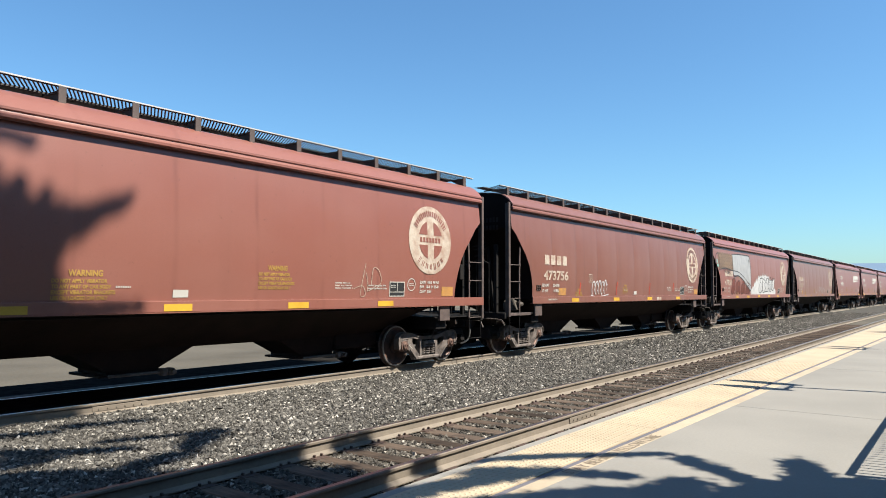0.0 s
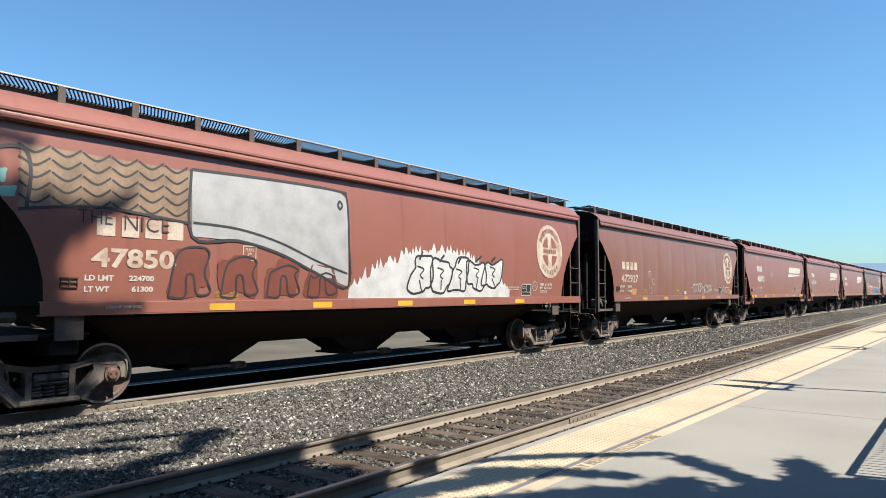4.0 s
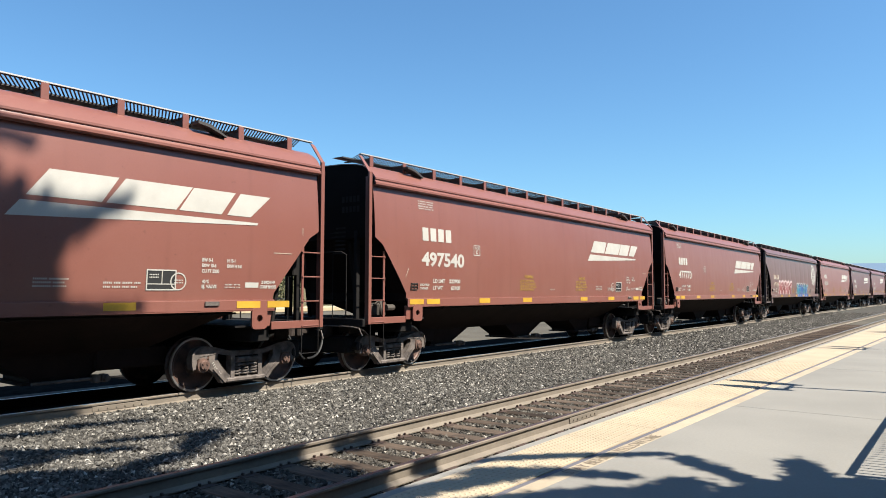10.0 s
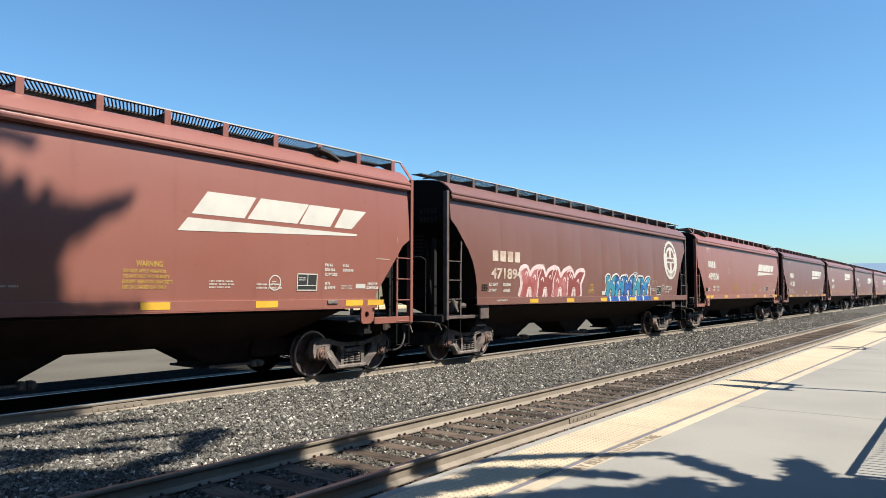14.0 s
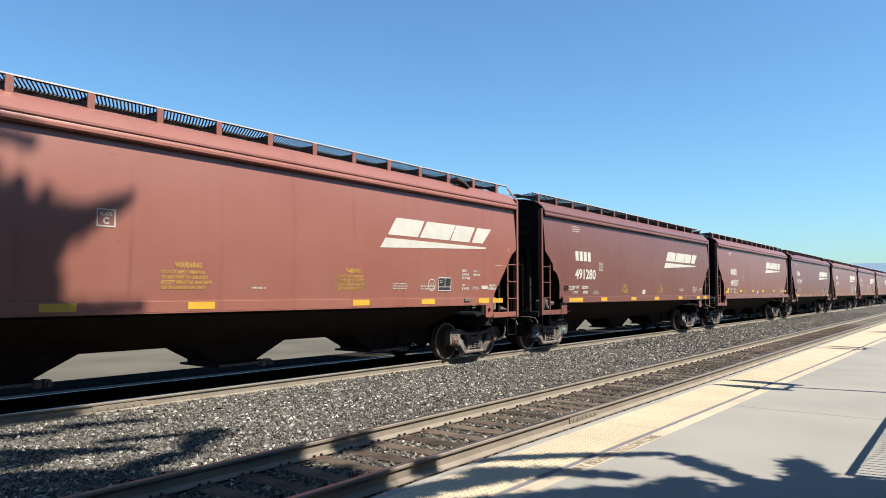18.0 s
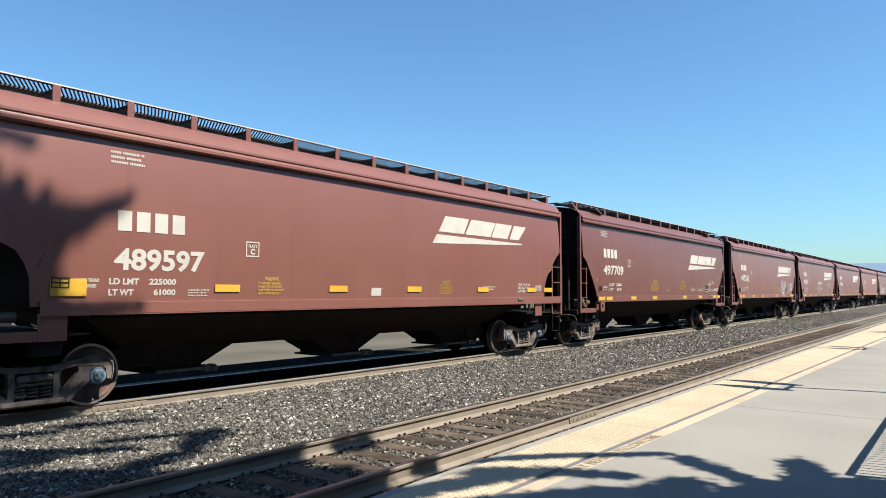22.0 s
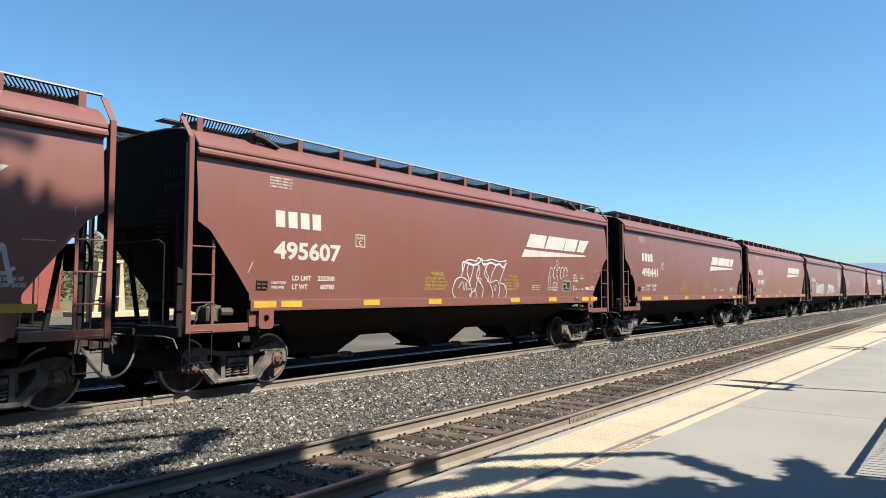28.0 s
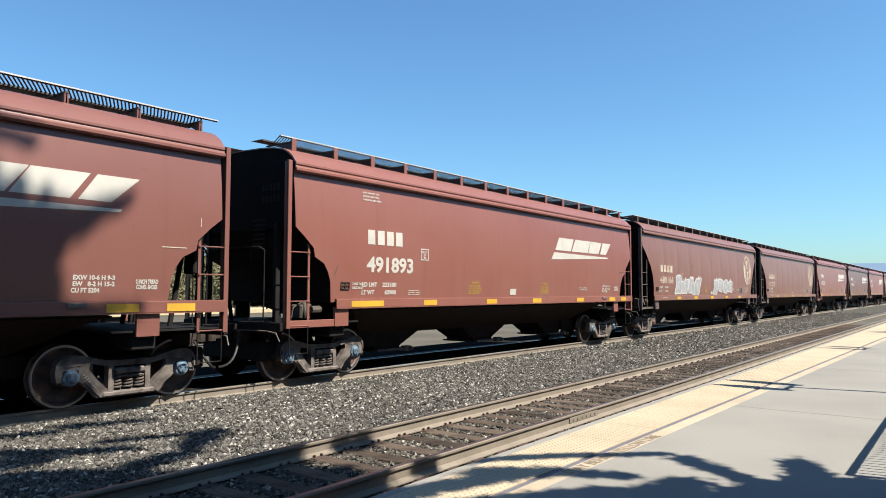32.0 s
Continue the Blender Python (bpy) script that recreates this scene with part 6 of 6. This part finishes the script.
# drooping outer branches: start and end (out from the trunk, height), bow, spray radius
BRANCHES = [(1.8, 19.2, 2.95, 19.5, -0.02, 0.085), (1.9, 19.05, 2.55, 19.2, 0.0, 0.1), (2.8, 19.42, 3.15, 19.66, 0.0, 0.035), (1.7, 18.0, 3.35, 17.98, 0.0, 0.06), (1.2, 17.75, 3.05, 17.5, 0.0, 0.1),
            (0.7, 16.95, 2.1, 16.25, 0.05, 0.1), (2.2, 16.6, 3.4, 16.05, 0.03, 0.08), (0.7, 15.6, 1.85, 14.0, 0.0, 0.14), (1.9, 14.95, 2.95, 14.2, 0.03, 0.07), (3.25, 14.35, 2.1, 13.15, 0.0, 0.13)]
LOW_BRANCHES = [(1.45, 19.45, 1.62, 19.72, 0.0, 0.06), (1.8, 19.35, 1.98, 19.6, 0.0, 0.05), (2.0, 13.05, 0.95, 12.65, 0.0, 0.12), (0.2, 14.4, 1.15, 14.25, 0.0, 0.12), (0.0, 13.85, 0.75, 13.0, 0.0, 0.16), (0.0, 14.9, 0.9, 14.6, 0.0, 0.12), (0.0, 13.0, 1.0, 12.45, 0.0, 0.17), (0.0, 12.45, 1.2, 12.0, 0.0, 0.18), (2.85, 11.32, 3.4, 11.25, 0.0, 0.1), (2.2, 9.42, 2.5, 9.32, 0.0, 0.06),
                (1.1, 9.1, 2.75, 6.65, 0.12, 0.045), (2.75, 6.65, 2.0, 5.4, -0.12, 0.06), (1.2, 8.2, 1.75, 6.6, 0.1, 0.08), (1.9, 4.9, 2.95, 5.3, -0.1, 0.13)]


def tree(x, y, h, seed, size=0.085):
    """Tapered trunk with drooping limbs and small leaves in sprays, open between the limbs."""
    rng = random.Random(seed)
    ob = thing("tree", None, None, "tall slender green tree beside the platform", "tree")
    ob.location = (x, y, 0.0)
    s, c = Shape(), Shape()
    zs = [0.2 + (h - 0.2) * i / 12 for i in range(13)]
    pts = [(0.04 * math.sin(z), 0.05 * math.cos(z * 1.3), z) for z in zs]
    for i in range(12):
        s.tube(pts[i], pts[i + 1], 0.26 * (1 - i / 12.6), 8, 0.26 * (1 - (i + 1) / 12.6))
    lines = []
    for z, reach, drop, r in TIERS + LOW_TIERS:
        a = rng.uniform(-0.02, 0.02)
        lines.append(([(math.cos(a) * reach * k / 6, math.sin(a) * reach * k / 6, z - drop * (k / 6) ** 1.4) for k in range(7)], r))
        for _ in range(3):
            a = rng.uniform(1.75, 4.5)
            q = reach * rng.uniform(0.6, 1.0)
            lines.append(([(math.cos(a) * q * k / 4, math.sin(a) * q * k / 4, z - drop * (k / 4) ** 1.4) for k in range(5)], r))
    for x0, z0, x1, z1, bow, r in BRANCHES + LOW_BRANCHES:
        lines.append(([(x0 + (x1 - x0) * k / 6 + bow * math.sin(k * math.pi / 6), 0.02 * math.sin(k + x0), z0 + (z1 - z0) * k / 6 + bow * math.sin(k * math.pi / 6)) for k in range(7)], r))
    for q, r in lines:
        s.pipe(q, 0.016, 5)
        length = sum((Vector(b_) - Vector(a)).length for a, b_ in zip(q, q[1:]))
        for _ in range(int(length * (560 if r < 0.16 else 950) * (0.35 + r * 5.5))):
            k = rng.uniform(0.6, len(q) - 1)
            i = min(int(k), len(q) - 2)
            taper = 1.15 - 0.6 * k / (len(q) - 1)
            p = Vector(q[i]).lerp(Vector(q[i + 1]), k - i) + Vector((rng.gauss(0, r), rng.gauss(0, 0.4 * r), rng.gauss(-0.02, r))) * taper
            d = Vector((rng.uniform(-0.3, 1), rng.uniform(-0.6, 0.6), rng.uniform(-0.7, 0.7))).normalized()
            e = d.orthogonal().normalized() * size * rng.uniform(0.25, 0.45)
            d = d * size * rng.uniform(0.7, 1.4)
            c.add([p - d, p + e, p + d, p - e], [(0, 1, 2, 3)])
    part("trunk", s, M_BARK, ob, smooth=40)
    part("crown", c, M_LEAF, ob)


tree(4.9, -2.5, 21.4, 4)

# added wall, never in view, that holds back sky light from behind
s = Shape()
s.box(-45, 70, -8.5, -8.2, -0.4, 9.0)
thing("wall_south", s, mat("unseen_blocker_wall", (0.12, 0.105, 0.09), 0.9, 0, 0.2, 0.5, 20), "added unseen wall blocking sky light behind the platform", "wall", kind="structure")

# ---------------------------------------------------------------- beyond the train
M_BOX = mat("red_boxcar_paint", (0.198, 0.045, 0.03), 0.6, 0, 0.35, 1.5, 20)
M_TAN = mat("cream_cab_paint", (0.372, 0.3, 0.18), 0.6, 0, 0.2, 2, 20)
M_DARKGLASS = mat("dark_window", (0.014, 0.014, 0.013), 0.6, 0, 0.2, 3, 20, spec=0.1)
M_FIELD = mat("dry_grass", (0.085, 0.072, 0.032), 0.9, 0, 0.4, 2, 20)
M_PINE = mat("far_green_foliage", (0.08, 0.09, 0.034), 0.8, 0, 0.5, 0.22, 5, tint=(0.12, 0.1, 0.048), stretch=(1, 1, 0.5))
# the blue haze of distance is mixed into the hill colour
M_HILL = mat("haze_blue_hill", (0.1, 0.155, 0.23), 1.0, 0, 0.3, 0.002, 0.01)


def boxcar(x0, x1, y):
    ob = thing("boxcar", None, None, "parked red boxcar with ribbed sides and white scrawl", "boxcar", "parked boxcars")
    s = Shape()
    s.cbox(x0, x1, y, y + 2.9, 0.72, 3.75, 0.04)
    s.box(x0, x1, y - 0.03, y + 2.93, 0.6, 0.74)
    part("body", s, M_BOX, ob)
    rib = Shape()
    rib.box(-0.04, 0.04, -0.045, 0.0, 0.75, 3.6)
    me = rib.mesh("rib", M_BOX)
    for i in range(int((x1 - x0) / 1.05) + 1):
        o = new("rib", me)
        o.parent = ob
        o.location = (x0 + 0.1 + i * 1.05, y, 0)
    s = Shape()
    s.cbox(x0 - 0.03, x1 + 0.03, y - 0.05, y + 2.95, 3.74, 3.84, 0.03)
    part("roof", s, M_GRIME_SHADE, ob)
    r = random.Random(int(x0))
    s = Shape()
    for i in range(12):
        xx = x0 + 0.6 + i * 0.33
        s.box(xx, xx + 0.33, y - 0.052, y - 0.047, 0.8, 1.35 + r.uniform(0, 0.5))
    part("scrawl", s, SPRAYW, ob)
    s = Shape()
    for i in range(4):
        s.box(x0 + 5.4 + i * 0.55, x0 + 5.8 + i * 0.55, y - 0.052, y - 0.047, 2.35, 2.62)
    s.box(x0 + 7.5, x0 + 8.6, y - 0.052, y - 0.047, 0.95, 1.6)
    part("marking", s, M_WHITE, ob)
    for xc in (x0 + 1.8, x1 - 1.8):
        s = Shape()
        s.cbox(xc - 1.1, xc + 1.1, y + 0.3, y + 2.6, 0.25, 0.6, 0.05)
        for dx in (-0.85, 0.85):
            s.tube((xc + dx, y + 0.4, 0.15), (xc + dx, y + 2.5, 0.15), 0.45, 14)
        part("truck", s, M_GRIME_SHADE, ob)


boxcar(3.6, 18.5, 40.0)


def cab_unit():
    ob = thing("flatcar", None, None, "cream flatcar with a cab frame parked beyond the track", "flatcar")
    s = Shape()
    s.cbox(19.0, 46.0, 38.0, 40.8, 0.22, 0.52, 0.03)
    part("deck", s, M_TAN, ob, "cream steel deck")
    s = Shape()
    s.prism([(19.35, 0.52), (19.6, 0.52), (19.75, 3.2), (19.6, 3.2)], 38.1, 40.5)
    s.prism([(20.75, 0.52), (21.15, 0.52), (20.95, 3.2), (20.8, 3.2)], 38.1, 40.5)
    s.cbox(19.55, 21.0, 38.1, 40.5, 3.2, 3.38, 0.03)
    part("cab_frame", s, M_TAN, ob, "cream upright cab frame")
    s = Shape()
    s.box(19.62, 20.78, 38.3, 40.3, 0.55, 3.2)
    part("window", s, M_DARKGLASS, ob)
    s = Shape()
    s.tube((19.6, 38.0, 1.35), (20.8, 38.0, 1.35), 0.03, 6)
    part("grab_rail", s, M_TAN, ob)
    for x in (23.5, 26.0, 28.5, 31.0, 33.5):
        s = Shape()
        s.cbox(x - 0.05, x + 0.05, 37.96, 38.06, 0.5, 0.72, 0.01)
        part("stake_pocket", s, M_GRIME_SHADE, ob)
    for x in (20.5, 22.3, 42.0, 43.8):
        s = Shape()
        s.tube((x, 38.2, 0.1), (x, 40.3, 0.1), 0.42, 14)
        part("wheel", s, M_GRIME_SHADE, ob)


cab_unit()


def bush_row():
    rng = np.random.default_rng(8)
    n = 42000
    az = np.radians(rng.uniform(48, 76, n))
    d = rng.uniform(66, 96, n)
    clump = np.sin(az * 37) + 0.6 * np.sin(az * 91 + 1) + 0.5 * np.sin(az * 173)
    top = np.clip(6.3 + 0.9 * clump, 3.0, 9)
    z = np.maximum(-0.3 + top * rng.random(n) ** 0.7, np.interp(d * np.sin(az), (55, 84), (-0.2, 6.3)) * 0.9)
    P = np.stack([d * np.cos(az), d * np.sin(az), z], -1)
    q = rng.normal(0, 0.11, (n, 4, 3)) + P[:, None]
    me = bpy.data.meshes.new("bushes")
    me.from_pydata(q.reshape(-1, 3).tolist(), [], (np.arange(n)[:, None] * 4 + np.arange(4)).tolist())
    me.materials.append(M_PINE)
    tagged(new("bushes", me), "scrubby green trees beyond the yard", "trees", kind="stuff")


bush_row()
s = Shape()
s.add([(-60, 55, -0.4), (140, 55, -0.4), (140, 84, 6.2), (-60, 84, 6.2), (140, 110, 6.0), (-60, 110, 6.0), (140, 125, -0.4), (-60, 125, -0.4)], [(0, 1, 2, 3), (3, 2, 4, 5), (5, 4, 6, 7)])
thing("field_bank", s, M_FIELD, "rising bank of dry grass", "bank", kind="structure")


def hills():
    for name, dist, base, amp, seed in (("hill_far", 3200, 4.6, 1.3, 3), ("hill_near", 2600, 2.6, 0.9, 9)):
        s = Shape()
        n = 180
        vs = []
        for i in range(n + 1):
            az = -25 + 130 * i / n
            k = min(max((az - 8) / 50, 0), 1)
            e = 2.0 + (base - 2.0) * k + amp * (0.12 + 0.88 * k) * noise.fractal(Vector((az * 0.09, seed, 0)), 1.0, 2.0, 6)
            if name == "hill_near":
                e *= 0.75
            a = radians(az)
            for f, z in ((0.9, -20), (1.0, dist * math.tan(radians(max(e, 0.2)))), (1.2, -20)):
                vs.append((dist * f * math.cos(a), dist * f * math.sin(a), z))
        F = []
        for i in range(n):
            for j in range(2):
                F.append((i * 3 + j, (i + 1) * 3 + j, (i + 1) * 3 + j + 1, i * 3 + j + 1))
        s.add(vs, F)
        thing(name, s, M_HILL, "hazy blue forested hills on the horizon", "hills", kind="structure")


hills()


# ---------------------------------------------------------------- movement
def motions():
    for car, place in TRAIN:
        walk(car, [(t, Matrix.Translation((place - travelled(t), YC, 0))) for t in range(0, 33, 2)])
        for w in car.children:
            if w.name.startswith("wheelset"):
                x, y, z = w.location
                walk(w, [(i / 15, pose(x, y, z, 0, -math.degrees((travelled(i / 15) - travelled(0)) / WHEEL_R) % 360, 0)) for i in range(481)])


motions()
